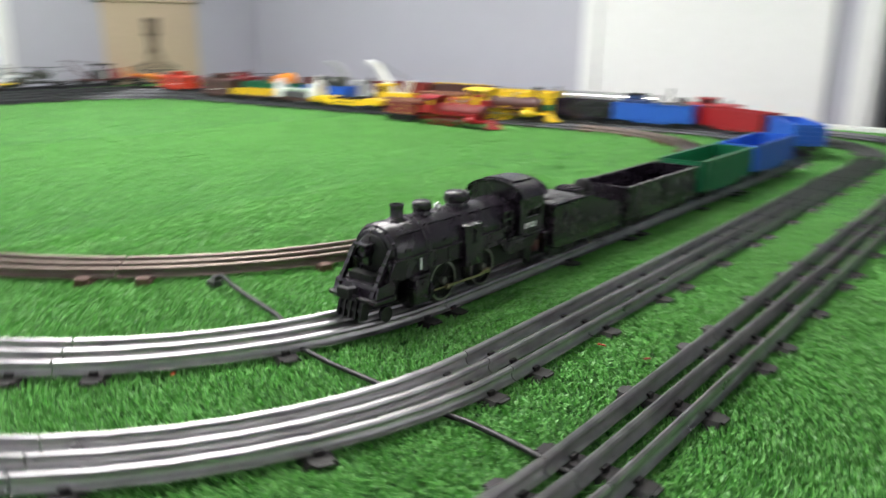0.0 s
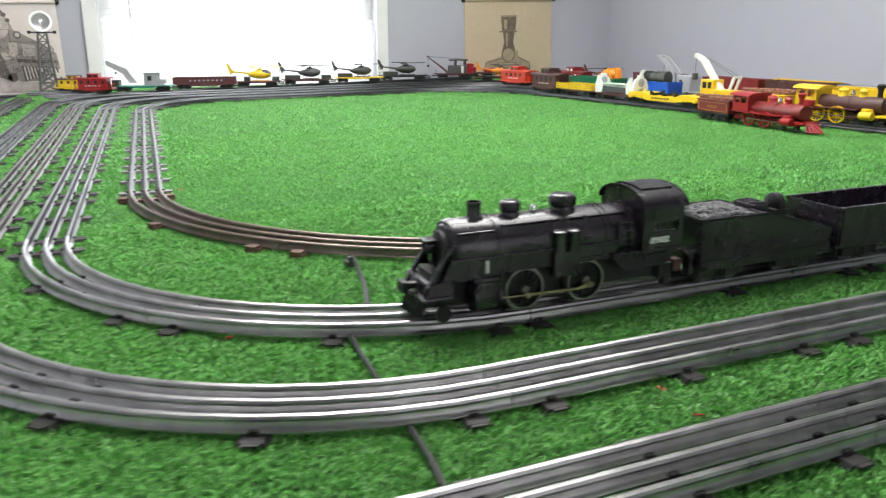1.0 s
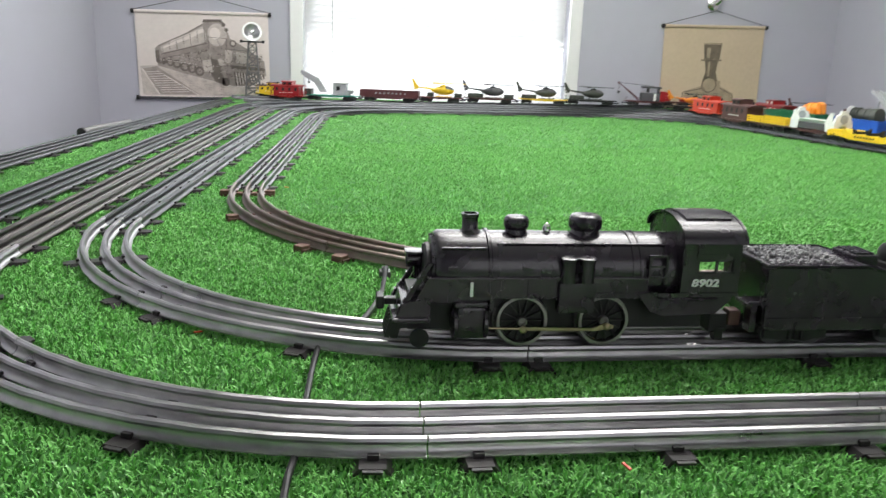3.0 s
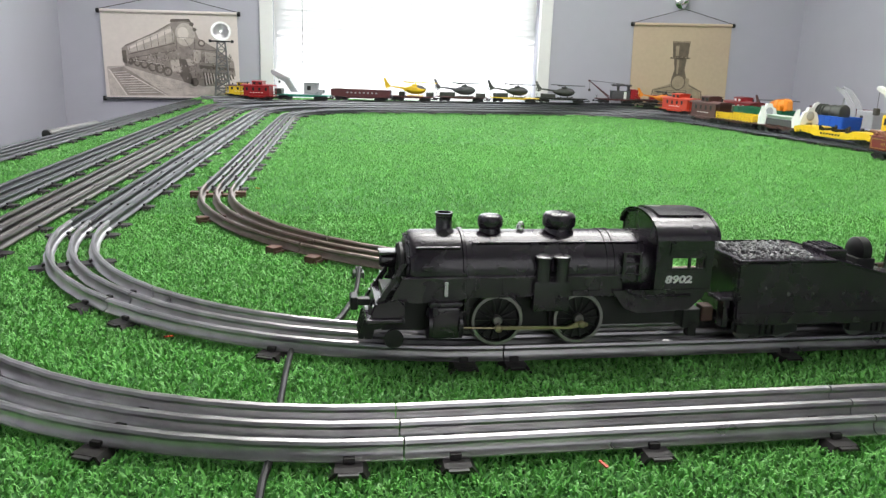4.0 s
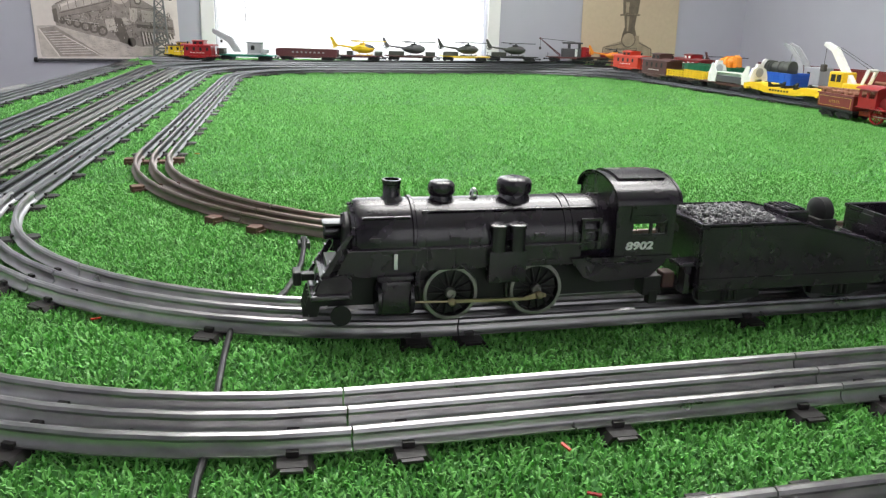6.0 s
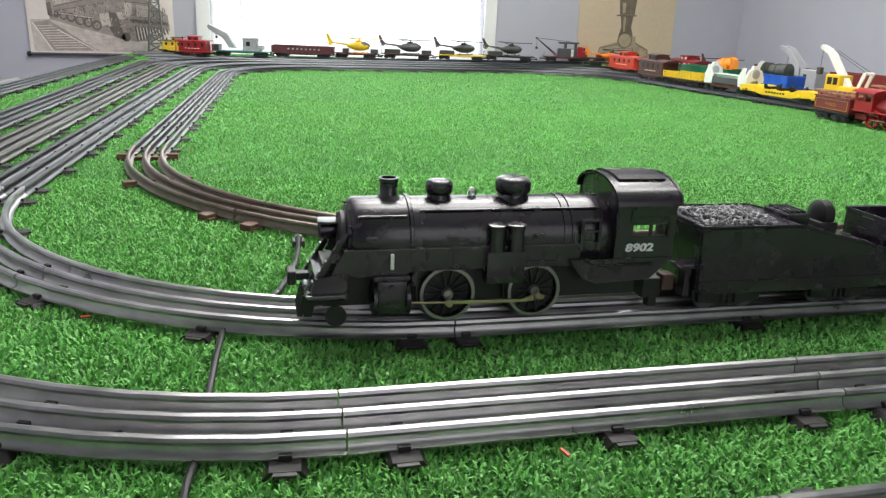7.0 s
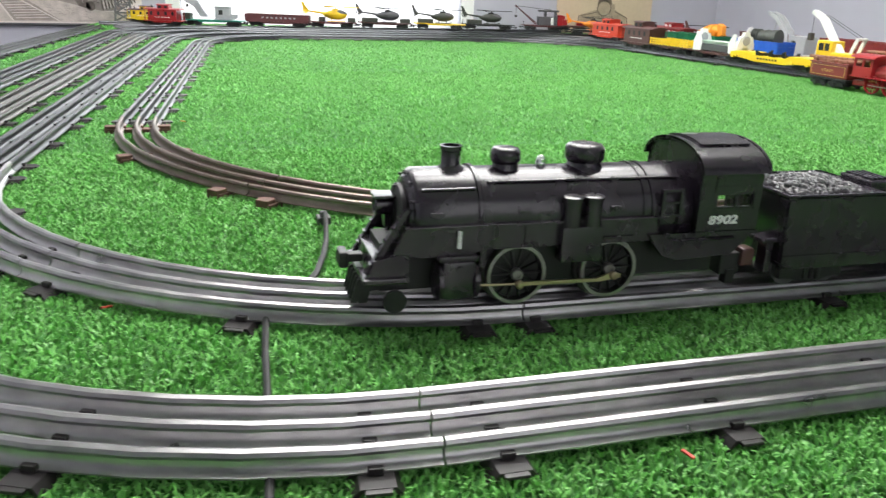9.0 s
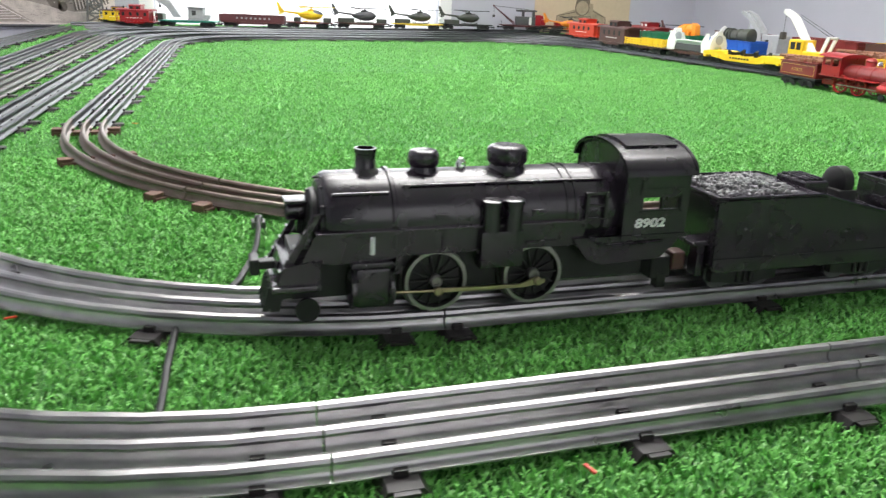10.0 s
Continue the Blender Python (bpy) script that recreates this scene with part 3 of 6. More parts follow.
def truck(car, x, mat="flatblack"):
    """A four-wheel bogie under a car."""
    bm = bmesh.new()
    for s in (-1, 1):
        prism(bm, [(-0.020, 0.0045), (-0.020, 0.0095), (-0.010, 0.0125), (0.010, 0.0125), (0.020, 0.0095), (0.020, 0.0045), (0.012, 0.004), (0.007, 0.0025), (-0.007, 0.0025), (-0.012, 0.004)], "y", s * 0.0195, s * 0.0225)
        for u in (-0.004, 0, 0.004):
            rod(bm, (u, s * 0.0228, 0.004), (u, s * 0.0228, 0.010), 0.0014, seg=8)
    box(bm, -0.006, 0.006, -0.0195, 0.0195, 0.0085, 0.0135, 0.001)
    t = part("truck", bm, mat, car)
    t.location.x = x
    for u in (-0.0125, 0.0125):
        for s in (-1, 1):
            put("wheel", CAR_WHEEL, t, Matrix.Translation((u, s * 0.0165, 0.0070)) @ (Matrix() if s > 0 else Matrix.Rotation(math.pi, 4, "Z")))
    return t


def couplers(car, half, mat="flatblack"):
    for s in (-1, 1):
        bm = bmesh.new()
        box(bm, min(s * (half - 0.012), s * (half + 0.008)), max(s * (half - 0.012), s * (half + 0.008)), -0.002, 0.002, 0.007, 0.0105, 0.0006)
        box(bm, min(s * (half + 0.005), s * (half + 0.010)), max(s * (half + 0.005), s * (half + 0.010)), -0.005, 0.004, 0.006, 0.0125, 0.001)
        part("coupler", bm, mat, car)


def on_track(x, y, heading, z=RAIL):
    return Matrix.Translation((x, y, z)) @ Matrix.Rotation(radians(heading), 4, "Z")


def car(name, m, label, group, length, deck_mat, deck_z=0.0155, width=0.027, category="toy wagon", deck_label=""):
    c = thing(name, m, label, category, group)
    h = length / 2
    truck(c, h - 0.034)
    truck(c, -h + 0.034)
    couplers(c, h)
    bm = bmesh.new()
    box(bm, -h, h, -width, width, deck_z - 0.0025, deck_z, 0.0006)
    box(bm, -h + 0.01, h - 0.01, -0.006, 0.006, deck_z - 0.005, deck_z - 0.0025)
    for s in (-1, 1):
        prism(bm, [(-h * 0.55, deck_z - 0.0025), (h * 0.55, deck_z - 0.0025), (h * 0.4, deck_z - 0.0065), (-h * 0.4, deck_z - 0.0065)], "y", s * (width - 0.002), s * (width - 0.0005))
    part("underframe", bm, deck_mat, c, deck_label)
    return c


def gondola(m, mat, label, group, length=0.19, height=0.030, ribs=9, text="", name="gondola_wagon"):
    c = car(name, m, label, group, length, mat)
    h, w, z0, z1 = length / 2, 0.0275, 0.0157, 0.0157 + height
    for s in (-1, 1):
        bm = bmesh.new()
        box(bm, -h, h, min(s * (w - 0.0014), s * w), max(s * (w - 0.0014), s * w), z0, z1)
        box(bm, -h - 0.0005, h + 0.0005, min(s * (w - 0.002), s * (w + 0.0012)), max(s * (w - 0.002), s * (w + 0.0012)), z1 - 0.0022, z1 + 0.0004, 0.0004)
        for k in range(ribs):
            x = -h + 0.004 + (length - 0.008) * k / (ribs - 1)
            box(bm, x - 0.0011, x + 0.0011, min(s * w, s * (w + 0.0011)), max(s * w, s * (w + 0.0011)), z0, z1 - 0.002)
        part("side_wall", bm, mat, c)
        bm = bmesh.new()
        box(bm, min(s * (h - 0.0014), s * h), max(s * (h - 0.0014), s * h), -w + 0.0014, w - 0.0014, z0, z1)
        for k in range(4):
            z = z0 + 0.004 + height * k / 4.3
            box(bm, min(s * h, s * (h + 0.0012)), max(s * h, s * (h + 0.0012)), -w + 0.002, w - 0.002, z, z + 0.003)
        part("end_wall", bm, mat, c)
    if text:
        for mm, s in ((SIDE, 1), (RSIDE, -1)):
            bars(c, [(-h * 0.55 + k * 0.0145, 0.0062) for k in range(8)], z0 + height * 0.55, 0.0048, s * (w + 0.0014), text)
    return c


def bars(parent, runs, z, tall, y, mat):
    """Writing too small to read, as plain bars."""
    bm = bmesh.new()
    for x, l in runs:
        box(bm, x - l / 2, x + l / 2, y - 0.0002, y + 0.0002, z - tall / 2, z + tall / 2)
    part("lettering", bm, mat, parent)


def flatcar(m, mat, label, group, length=0.19):
    c = car("flat_wagon", m, label, group, length, mat, deck_z=0.018)
    h = length / 2
    bm = bmesh.new()
    box(bm, -0.0022, 0.0022, -0.0009, 0.0009, 0.0152, 0.0178)
    pocket = part("stake_pocket", bm, mat, c)
    pocket.location = (-h + 0.012, 0.0279, 0)
    for s in (-1, 1):
        for k in range(1 if s > 0 else 0, 7):
            put("stake_pocket", pocket.data, c, Matrix.Translation((-h + 0.012 + (length - 0.024) * k / 6, s * 0.0279, 0)))
    bm = bmesh.new()
    rod(bm, (h - 0.004, 0.012, 0.018), (h - 0.004, 0.012, 0.030), 0.0007, seg=6)
    lathe(bm, [(0.004, 0), (0.004, 0.001)], Matrix.Translation((h - 0.004, 0.012, 0.030)), 12)
    part("brake_wheel", bm, "flatblack", c)
    return c


def caboose(m, mat, label, group, length=0.150, roof=None, win="flatblack"):
    c = car("caboose", m, label, group, length, mat)
    h, w = length / 2, 0.0265
    b0, b1, z0, z1 = -h + 0.016, h - 0.016, 0.0157, 0.050
    bm = bmesh.new()
    box(bm, b0, b1, -w, w, z0, z1, 0.0008)
    part("body", bm, mat, c)
    bm = bmesh.new()
    arch = [(w * 1.08 * math.cos(t), z1 - 0.001 + 0.0055 * math.sin(t)) for t in [math.pi * k / 10 for k in range(11)]]
    prism(bm, arch, "x", -h + 0.004, h - 0.004)
    part("roof", bm, roof or mat, c)
    cu = bmesh.new()
    box(cu, -0.021, 0.017, -w * 0.82, w * 0.82, z1, z1 + 0.0145, 0.0008)
    cup = part("cupola", cu, mat, c)
    bm = bmesh.new()
    prism(bm, [(w * 0.92 * math.cos(t), z1 + 0.0140 + 0.0035 * math.sin(t)) for t in [math.pi * k / 8 for k in range(9)]], "x", -0.024, 0.020)
    part("cupola_roof", bm, roof or mat, cup)
    for s in (-1, 1):
        for x in (-0.036, -0.012, 0.012, 0.036):
            bm = bmesh.new()
            box(bm, x - 0.0042, x + 0.0042, min(s * w, s * (w + 0.0006)), max(s * w, s * (w + 0.0006)), 0.0325, 0.0435)
            part("window", bm, win, c)
        bm = bmesh.new()
        for x in (-0.012, 0.008):
            box(bm, x - 0.005, x + 0.005, min(s * w * 0.82, s * (w * 0.82 + 0.0006)), max(s * w * 0.82, s * (w * 0.82 + 0.0006)), z1 + 0.0045, z1 + 0.0115)
        part("window", bm, win, cup)
        bm = bmesh.new()
        for y in (-0.022, -0.010, 0.010, 0.022):
            rod(bm, (s * (h - 0.003), y, 0.0155), (s * (h - 0.003), y, 0.031), 0.0008, seg=6)
        rod(bm, (s * (h - 0.003), -0.023, 0.031), (s * (h - 0.003), 0.023, 0.031), 0.0009, seg=6)
        for y in (-0.023, 0.023):
            rod(bm, (s * (h - 0.004), y, 0.0155), (s * (h - 0.004), y, z1), 0.0009, seg=6)
        part("platform_railing", bm, mat, c)
    bm = bmesh.new()
    rod(bm, (0.040, 0.006, z1 + 0.003), (0.040, 0.006, z1 + 0.012), 0.0025, seg=10)
    part("smoke_pipe", bm, "flatblack", c)
    bars(c, [(-0.022 + k * 0.011, 0.007) for k in range(5)], 0.026, 0.0018, w + 0.0004, "letter")
    bars(c, [(-0.022 + k * 0.011, 0.007) for k in range(5)], 0.026, 0.0018, -w - 0.0004, "letter")
    return c


def helicopter(m, mat, label, size=1.0):
    """A toy helicopter with a ring round its tail rotor, nose to the front."""
    c = thing("toy_helicopter", m, label, "toy helicopter", "toy helicopters on the wagons")
    q = Matrix.Diagonal((size, size, size, 1))
    bm = bmesh.new()
    mm = q @ Matrix.Translation((0, 0, 0.021)) @ Matrix.Rotation(radians(90), 4, "Y")
    lathe(bm, [(0.001, -0.042), (0.005, -0.037), (0.0105, -0.024), (0.0145, -0.008), (0.0150, 0.006), (0.0130, 0.020), (0.0075, 0.031), (0.001, 0.036)], mm, 18)
    part("fuselage", bm, mat, c, smooth=True)
    bm = bmesh.new()
    lathe(bm, [(0.001, 0.004), (0.0140, 0.006), (0.0126, 0.020), (0.0070, 0.031), (0.0005, 0.0365)], q @ Matrix.Translation((0, 0, 0.0228)) @ Matrix.Rotation(radians(90), 4, "Y"), 16)
    part("canopy", bm, "darkgrey", c, smooth=True)
    bm = bmesh.new()
    rod(bm, q @ Vector((-0.034, 0, 0.024)), q @ Vector((-0.086, 0, 0.030)), 0.0038 * size, 0.0022 * size, 10)
    prism(bm, [(a * size, b * size) for a, b in ((-0.084, 0.028), (-0.100, 0.056), (-0.108, 0.056), (-0.096, 0.022))], "y", -0.001 * size, 0.001 * size)
    box(bm, -0.078 * size, -0.070 * size, -0.013 * size, 0.013 * size, 0.0285 * size, 0.0297 * size)
    part("tail_boom", bm, mat, c)
    bm = bmesh.new()
    seg = 20
    ring = Matrix.Translation(Vector((-0.094, 0, 0.030)) * size)
    r0, r1 = 0.0075 * size, 0.0098 * size
    pts = [[bm.verts.new(ring @ Vector((r * math.cos(2 * math.pi * k / seg), y, r * math.sin(2 * math.pi * k / seg)))) for k in range(seg)] for r, y in ((r0, -0.0018), (r1, -0.0018), (r1, 0.0018), (r0, 0.0018))]
    for i in range(4):
        for k in range(seg):
            bm.faces.new((pts[i][k], pts[i][(k + 1) % seg], pts[(i + 1) % 4][(k + 1) % seg], pts[(i + 1) % 4][k]))
    part("tail_ring", bm, mat, c)
    bm = bmesh.new()
    rod(bm, q @ Vector((0, 0, 0.032)), q @ Vector((0, 0, 0.045)), 0.0026 * size, seg=8)
    box(bm, -0.012 * size, 0.008 * size, -0.006 * size, 0.006 * size, 0.033 * size, 0.039 * size, 0.002)
    for a in (8, 128, 248):
        box(bm, 0, 0.072 * size, -0.0034 * size, 0.0034 * size, 0.0432 * size, 0.0454 * size, 0, Matrix.Rotation(radians(a), 4, "Z"))
    part("rotor", bm, "flatblack" if mat != "yellow" else mat, c)
    for s in (-1, 1):
        bm = bmesh.new()
        cable(bm, [q @ Vector(p) for p in ((-0.026, s * 0.012, 0.0012), (0.022, s * 0.012, 0.0012), (0.030, s * 0.012, 0.004))], 0.0011 * size, 6)
        for x in (-0.014, 0.012):
            rod(bm, q @ Vector((x, s * 0.012, 0.0012)), q @ Vector((x, s * 0.007, 0.0115)), 0.0009 * size, seg=6)
        part("skid", bm, mat, c)
    return c


def crane_boom(c, mat, base, tip, w=0.006, name="boom"):
    """A lattice jib between two places."""
    base, tip = Vector(base), Vector(tip)
    bm = bmesh.new()
    n = 6
    for s in (-1, 1):
        off = Vector((0, s * w, 0))
        up = Vector((0, 0, 0.007))
        rod(bm, base + off, tip + off * 0.4, 0.0013, seg=6)
        rod(bm, base + off + up, tip + off * 0.4, 0.0013, seg=6)
        for k in range(n):
            a, b = base.lerp(tip, k / n) + off * (1 - 0.6 * k / n), base.lerp(tip, (k + 1) / n) + off * (1 - 0.6 * (k + 1) / n)
            rod(bm, a + up * (1 - k / n), b, 0.0008, seg=5)
            rod(bm, a, a + up * (1 - k / n), 0.0008, seg=5)
    lathe(bm, [(0.004, -0.002), (0.004, 0.002)], Matrix.Translation(tip) @ Matrix.Rotation(radians(90), 4, "X"), 12)
    return part(name, bm, mat, c)


def lumps(bm, x0, x1, y0, y1, z, count, size, seed, slope=0.0):
    g = random.Random(seed)
    for _ in range(count):
        s = size * g.uniform(0.6, 1.3)
        p = Matrix.Translation((g.uniform(x0, x1), g.uniform(y0, y1), z + g.uniform(0, size * 0.8))) @ Euler((g.uniform(0, 3), g.uniform(0, 3), g.uniform(0, 3))).to_matrix().to_4x4() @ Matrix.Diagonal((s, s * g.uniform(0.6, 1), s * g.uniform(0.5, 0.9), 1))
        bmesh.ops.create_icosphere(bm, subdivisions=1, radius=0.6, matrix=p)


# ---------------- the black steam locomotive and its train ----------------
DRIVER = wheel_mesh("driving_wheel", 0.0150, "flatblack", spokes=1, thick=0.0040, rim_only=True)
bm = bmesh.new()
rod(bm, (0.0020, 0, 0), (0.0132, 0, 0), 0.0008, 0.0006, 6)
SPOKE = bpy.data.meshes.new("spoke")
bm.to_mesh(SPOKE)
bm.free()
SPOKE.materials.append(M["flatblack"])
TYRE = wheel_mesh("tyre", 0.0155, "gunmetal", spokes=1, thick=0.0046, rim_only=True)
FLANGE = wheel_mesh("flange", 0.0168, "darkmetal", spokes=1, thick=0.0030, rim_only=True)
bm = bmesh.new()
lathe(bm, [(0.0030, -0.0010), (0.0030, 0.0032), (0.0024, 0.0040), (0.0014, 0.0040), (0.0012, 0.0034), (0.0003, 0.0034)], Matrix.Rotation(radians(-90), 4, "X"), 16)
bmesh.ops.recalc_face_normals(bm, faces=bm.faces)
HUB = bpy.data.meshes.new("hub")
bm.to_mesh(HUB)
bm.free()
HUB.materials.append(M["gunmetal"])
PILOT_WHEEL = wheel_mesh("pilot_wheel", 0.0050, "flatblack")

loco = thing("steam_locomotive", on_track(-0.3865, 0.44, -90), "black toy steam locomotive with the white number 8902 on its cab", "toy locomotive")
BZ, BR = 0.0432, 0.0212
along_x = Matrix.Rotation(radians(90), 4, "Y")
bm = bmesh.new()
lathe(bm, [(BR - 0.001, -0.070), (BR, -0.069), (BR, 0.042)], Matrix.Translation((0, 0, BZ)) @ along_x, 40)
boiler = part("boiler", bm, "black", loco, smooth=True)
for x in (-0.062, -0.046, -0.0415):
    bm = bmesh.new()
    lathe(bm, [(BR - 0.001, x - 0.001), (BR + 0.0006, x - 0.0008), (BR + 0.0006, x + 0.0008), (BR - 0.001, x + 0.001)], Matrix.Translation((0, 0, BZ)) @ along_x, 40)
    part("boiler_band", bm, "black", boiler, smooth=True)
bm = bmesh.new()
lathe(bm, [(BR + 0.0006, 0.0415), (BR + 0.0012, 0.042), (BR + 0.0012, 0.0435), (BR + 0.0002, 0.044), (BR + 0.0002, 0.0710), (BR - 0.0012, 0.0732), (BR - 0.003, 0.0737), (BR - 0.004, 0.0752), (0.010, 0.0769), (0.004, 0.0773)], Matrix.Translation((0, 0, BZ)) @ along_x, 40)
for k in range(12):
    a = 2 * math.pi * k / 12
    bmesh.ops.create_icosphere(bm, subdivisions=1, radius=0.0009, matrix=Matrix.Translation((0.0745, (BR - 0.0022) * math.cos(a), BZ + (BR - 0.0022) * math.sin(a))))
smokebox = part("smokebox", bm, "black", loco, smooth=True)
bm = bmesh.new()
box(bm, 0.040, 0.0425, -0.0225, 0.0225, BZ - 0.0215, BZ - 0.001)
for s in (-1, 1):
    y = s * 0.0218
    box(bm, -0.050, 0.078, min(s * 0.017, s * 0.0235), max(s * 0.017, s * 0.0235), 0.0412, 0.0424, 0.0003)
    prism(bm, [(-0.050, 0.0411), (0.078, 0.0411), (0.084, 0.030), (0.070, 0.0275), (0.046, 0.0285), (0.042, 0.030), (-0.030, 0.030), (-0.050, 0.030)], "y", s * 0.0205, s * 0.0222)
    for x in (0.036, 0.0205, 0.0):
        box(bm, x - 0.0006, x + 0.0006, min(s * 0.0222, s * 0.0229), max(s * 0.0222, s * 0.0229), 0.031, 0.041)
part("running_board", bm, "black", loco)
bm = bmesh.new()
box(bm, -0.09, 0.088, -0.0115, 0.0115, 0.0085, 0.032)
box(bm, -0.05, 0.04, -0.0145, 0.0145, 0.022, 0.033)
part("chassis", bm, "flatblack", loco)


def dome(name, x, r, z0, z1, cap):
    bm = bmesh.new()
    lathe(bm, [(r * 1.08, z0 - 0.001), (r * 0.86, z0 + 0.0022), (r * 0.84, z0 + 0.0034), (r * 0.95, z0 + 0.0044), (r * 1.0, z0 + 0.0052), (r * 1.0, z1 - cap), (r * 0.96, z1 - cap * 0.6), (r * 0.84, z1 - cap * 0.22), (r * 0.6, z1 - cap * 0.05), (r * 0.1, z1)], Matrix.Translation((x, 0, 0)), 28)
    return part(name, bm, "black", boiler, smooth=True)


bm = bmesh.new()
lathe(bm, [(0.0088, 0.0605), (0.0076, 0.0636), (0.0052, 0.0652), (0.0047, 0.0660), (0.0047, 0.0722), (0.0051, 0.0726), (0.0052, 0.0748), (0.0041, 0.0749), (0.0038, 0.0690), (0.002, 0.0680)], Matrix.Translation((0.0522, 0, 0)), 28)
part("smokestack", bm, "black", smokebox, smooth=True)
dome("sand_dome", 0.0248, 0.0074, 0.0625, 0.0738, 0.0032)
dome("steam_dome", -0.0167, 0.0098, 0.0625, 0.0752, 0.0034)
bm = bmesh.new()
lathe(bm, [(0.0018, 0.0635), (0.0018, 0.0650), (0.0027, 0.0653), (0.0023, 0.0672), (0.0013, 0.0690), (0.0004, 0.0694)], Matrix.Translation((0.0065, 0, 0)), 14)
rod(bm, (0.0065, -0.0034, 0.0670), (0.0065, 0.0034, 0.0670), 0.0008, seg=8)
part("bell", bm, "chrome", boiler, "bright chrome bell", smooth=True)
for s in (-1, 1):
    bm = bmesh.new()
    rod(bm, (0.045, s * 0.0162, BZ + 0.0145), (0.070, s * 0.0162, BZ + 0.0145), 0.0008, seg=8)
    rod(bm, (-0.064, s * 0.0138, BZ + 0.0168), (0.038, s * 0.0138, BZ + 0.0168), 0.0007, seg=8)
    for x in (0.047, 0.068):
        rod(bm, (x, s * 0.0145, BZ + 0.0130), (x, s * 0.0164, BZ + 0.0146), 0.0006, seg=6)
    part("handrail", bm, "black", loco)
    for x in (0.064, 0.0215, -0.0255):
        bm = bmesh.new()
        box(bm, x - 0.0028, x + 0.0028, min(s * 0.0205, s * 0.0222), max(s * 0.0205, s * 0.0222), BZ + 0.003, BZ + 0.0052, 0.0004)
        part("step", bm, "black", boiler)
    # air pump with two cylinders, on a bracket
    bm = bmesh.new()
    box(bm, -0.0175, 0.0035, min(s * 0.019, s * 0.0262), max(s * 0.019, s * 0.0262), 0.0225, 0.0400, 0.0008)
    for x in (-0.0020, -0.0125):
        lathe(bm, [(0.0046, 0.0395), (0.0046, 0.0520), (0.0052, 0.0522), (0.0052, 0.0540), (0.0040, 0.0546), (0.001, 0.0548)], Matrix.Translation((x, s * 0.0225, 0)), 18)
    part("air_pump", bm, "black", loco, smooth=True)
    # cylinder, valve chest and its pale pipe
    bm = bmesh.new()
    box(bm, 0.0455, 0.0615, min(s * 0.014, s * 0.0268), max(s * 0.014, s * 0.0268), 0.0075, 0.0262, 0.0022)
    lathe(bm, [(0.0088, 0.0435), (0.0094, 0.0440), (0.0094, 0.0458), (0.0088, 0.0462)], Matrix.Translation((0, s * 0.0190, 0.0150)) @ along_x, 20)
    lathe(bm, [(0.0088, 0.0608), (0.0094, 0.0612), (0.0094, 0.0630), (0.006, 0.0640)], Matrix.Translation((0, s * 0.0190, 0.0150)) @ along_x, 20)
    box(bm, 0.0440, 0.0630, min(s * 0.016, s * 0.0255), max(s * 0.016, s * 0.0255), 0.0255, 0.0285, 0.0008)
    lathe(bm, [(0.0018, 0), (0.0018, 0.0012)], Matrix.Translation((0.0535, s * 0.0268, 0.0225)) @ Matrix.Rotation(radians(-90 * s), 4, "X"), 12)
    part("cylinder", bm, "black", loco, smooth=True)
    bm = bmesh.new()
    rod(bm, (0.0535, s * 0.0240, 0.0320), (0.0535, s * 0.0240, 0.0400), 0.0010, seg=10)
    part("steam_pipe", bm, "letter", loco, "small pale vertical pipe")
    for x in (0.0225, -0.0262):
        wh = put("driving_wheel", DRIVER, loco, Matrix.Translation((x, s * 0.0172, 0.0155)) @ Matrix.Rotation(math.pi if s < 0 else 0, 4, "Z"), "black spoked wheel with a bare metal rim")
        put("tyre", TYRE, wh, Matrix(), "bare metal rim")
        put("flange", FLANGE, wh, Matrix.Translation((0, -0.0046, 0)), "dull metal flange behind the rim")
        put("hub", HUB, wh, Matrix(), "bare metal hub")
        for k in range(14):
            put("spoke", SPOKE, wh, Matrix.Rotation(2 * math.pi * k / 14, 4, "Y"))
        bm = bmesh.new()
        lathe(bm, [(0.0124, -0.0004), (0.0124, 0.0004)], Matrix.Translation((x, s * 0.0158, 0.0155)) @ Matrix.Rotation(radians(90), 4, "X"), 28)
        rod(bm, (x, s * 0.012, 0.0155), (x, s * 0.016, 0.0155), 0.004, seg=12)
        part("wheel_backing", bm, "flatblack", loco)
    bm = bmesh.new()
    prism(bm, [(0.0245, 0.0112), (0.0245, 0.0132), (0.018, 0.0130), (-0.018, 0.0122), (-0.0262, 0.0150), (-0.0310, 0.0138), (-0.0310, 0.0120), (-0.0200, 0.0106)], "y", s * 0.0222, s * 0.0234)
    rod(bm, (0.0220, s * 0.0228, 0.0120), (0.0480, s * 0.0228, 0.0128), 0.0007, seg=8)
    for x, z in ((0.0225, 0.0120), (-0.0270, 0.0135)):
        lathe(bm, [(0.0022, 0), (0.0022, 0.0016), (0.0012, 0.0022)], Matrix.Translation((x, s * 0.0232, z)) @ Matrix.Rotation(radians(-90 * s), 4, "X"), 10)
    part("side_rod", bm, "brass", loco, "thin dull brass-coloured side rod")
    put("pilot_wheel", PILOT_WHEEL, loco, Matrix.Translation((0.0815, s * 0.0160, 0.0050)) @ Matrix.Rotation(math.pi if s < 0 else 0, 4, "Z"))
    # firebox steps and ladder before the cab
    bm = bmesh.new()
    for x in (-0.0500, -0.0600):
        box(bm, x - 0.0008, x + 0.0008, min(s * 0.0205, s * 0.0232), max(s * 0.0205, s * 0.0232), 0.0385, BZ + 0.0125)
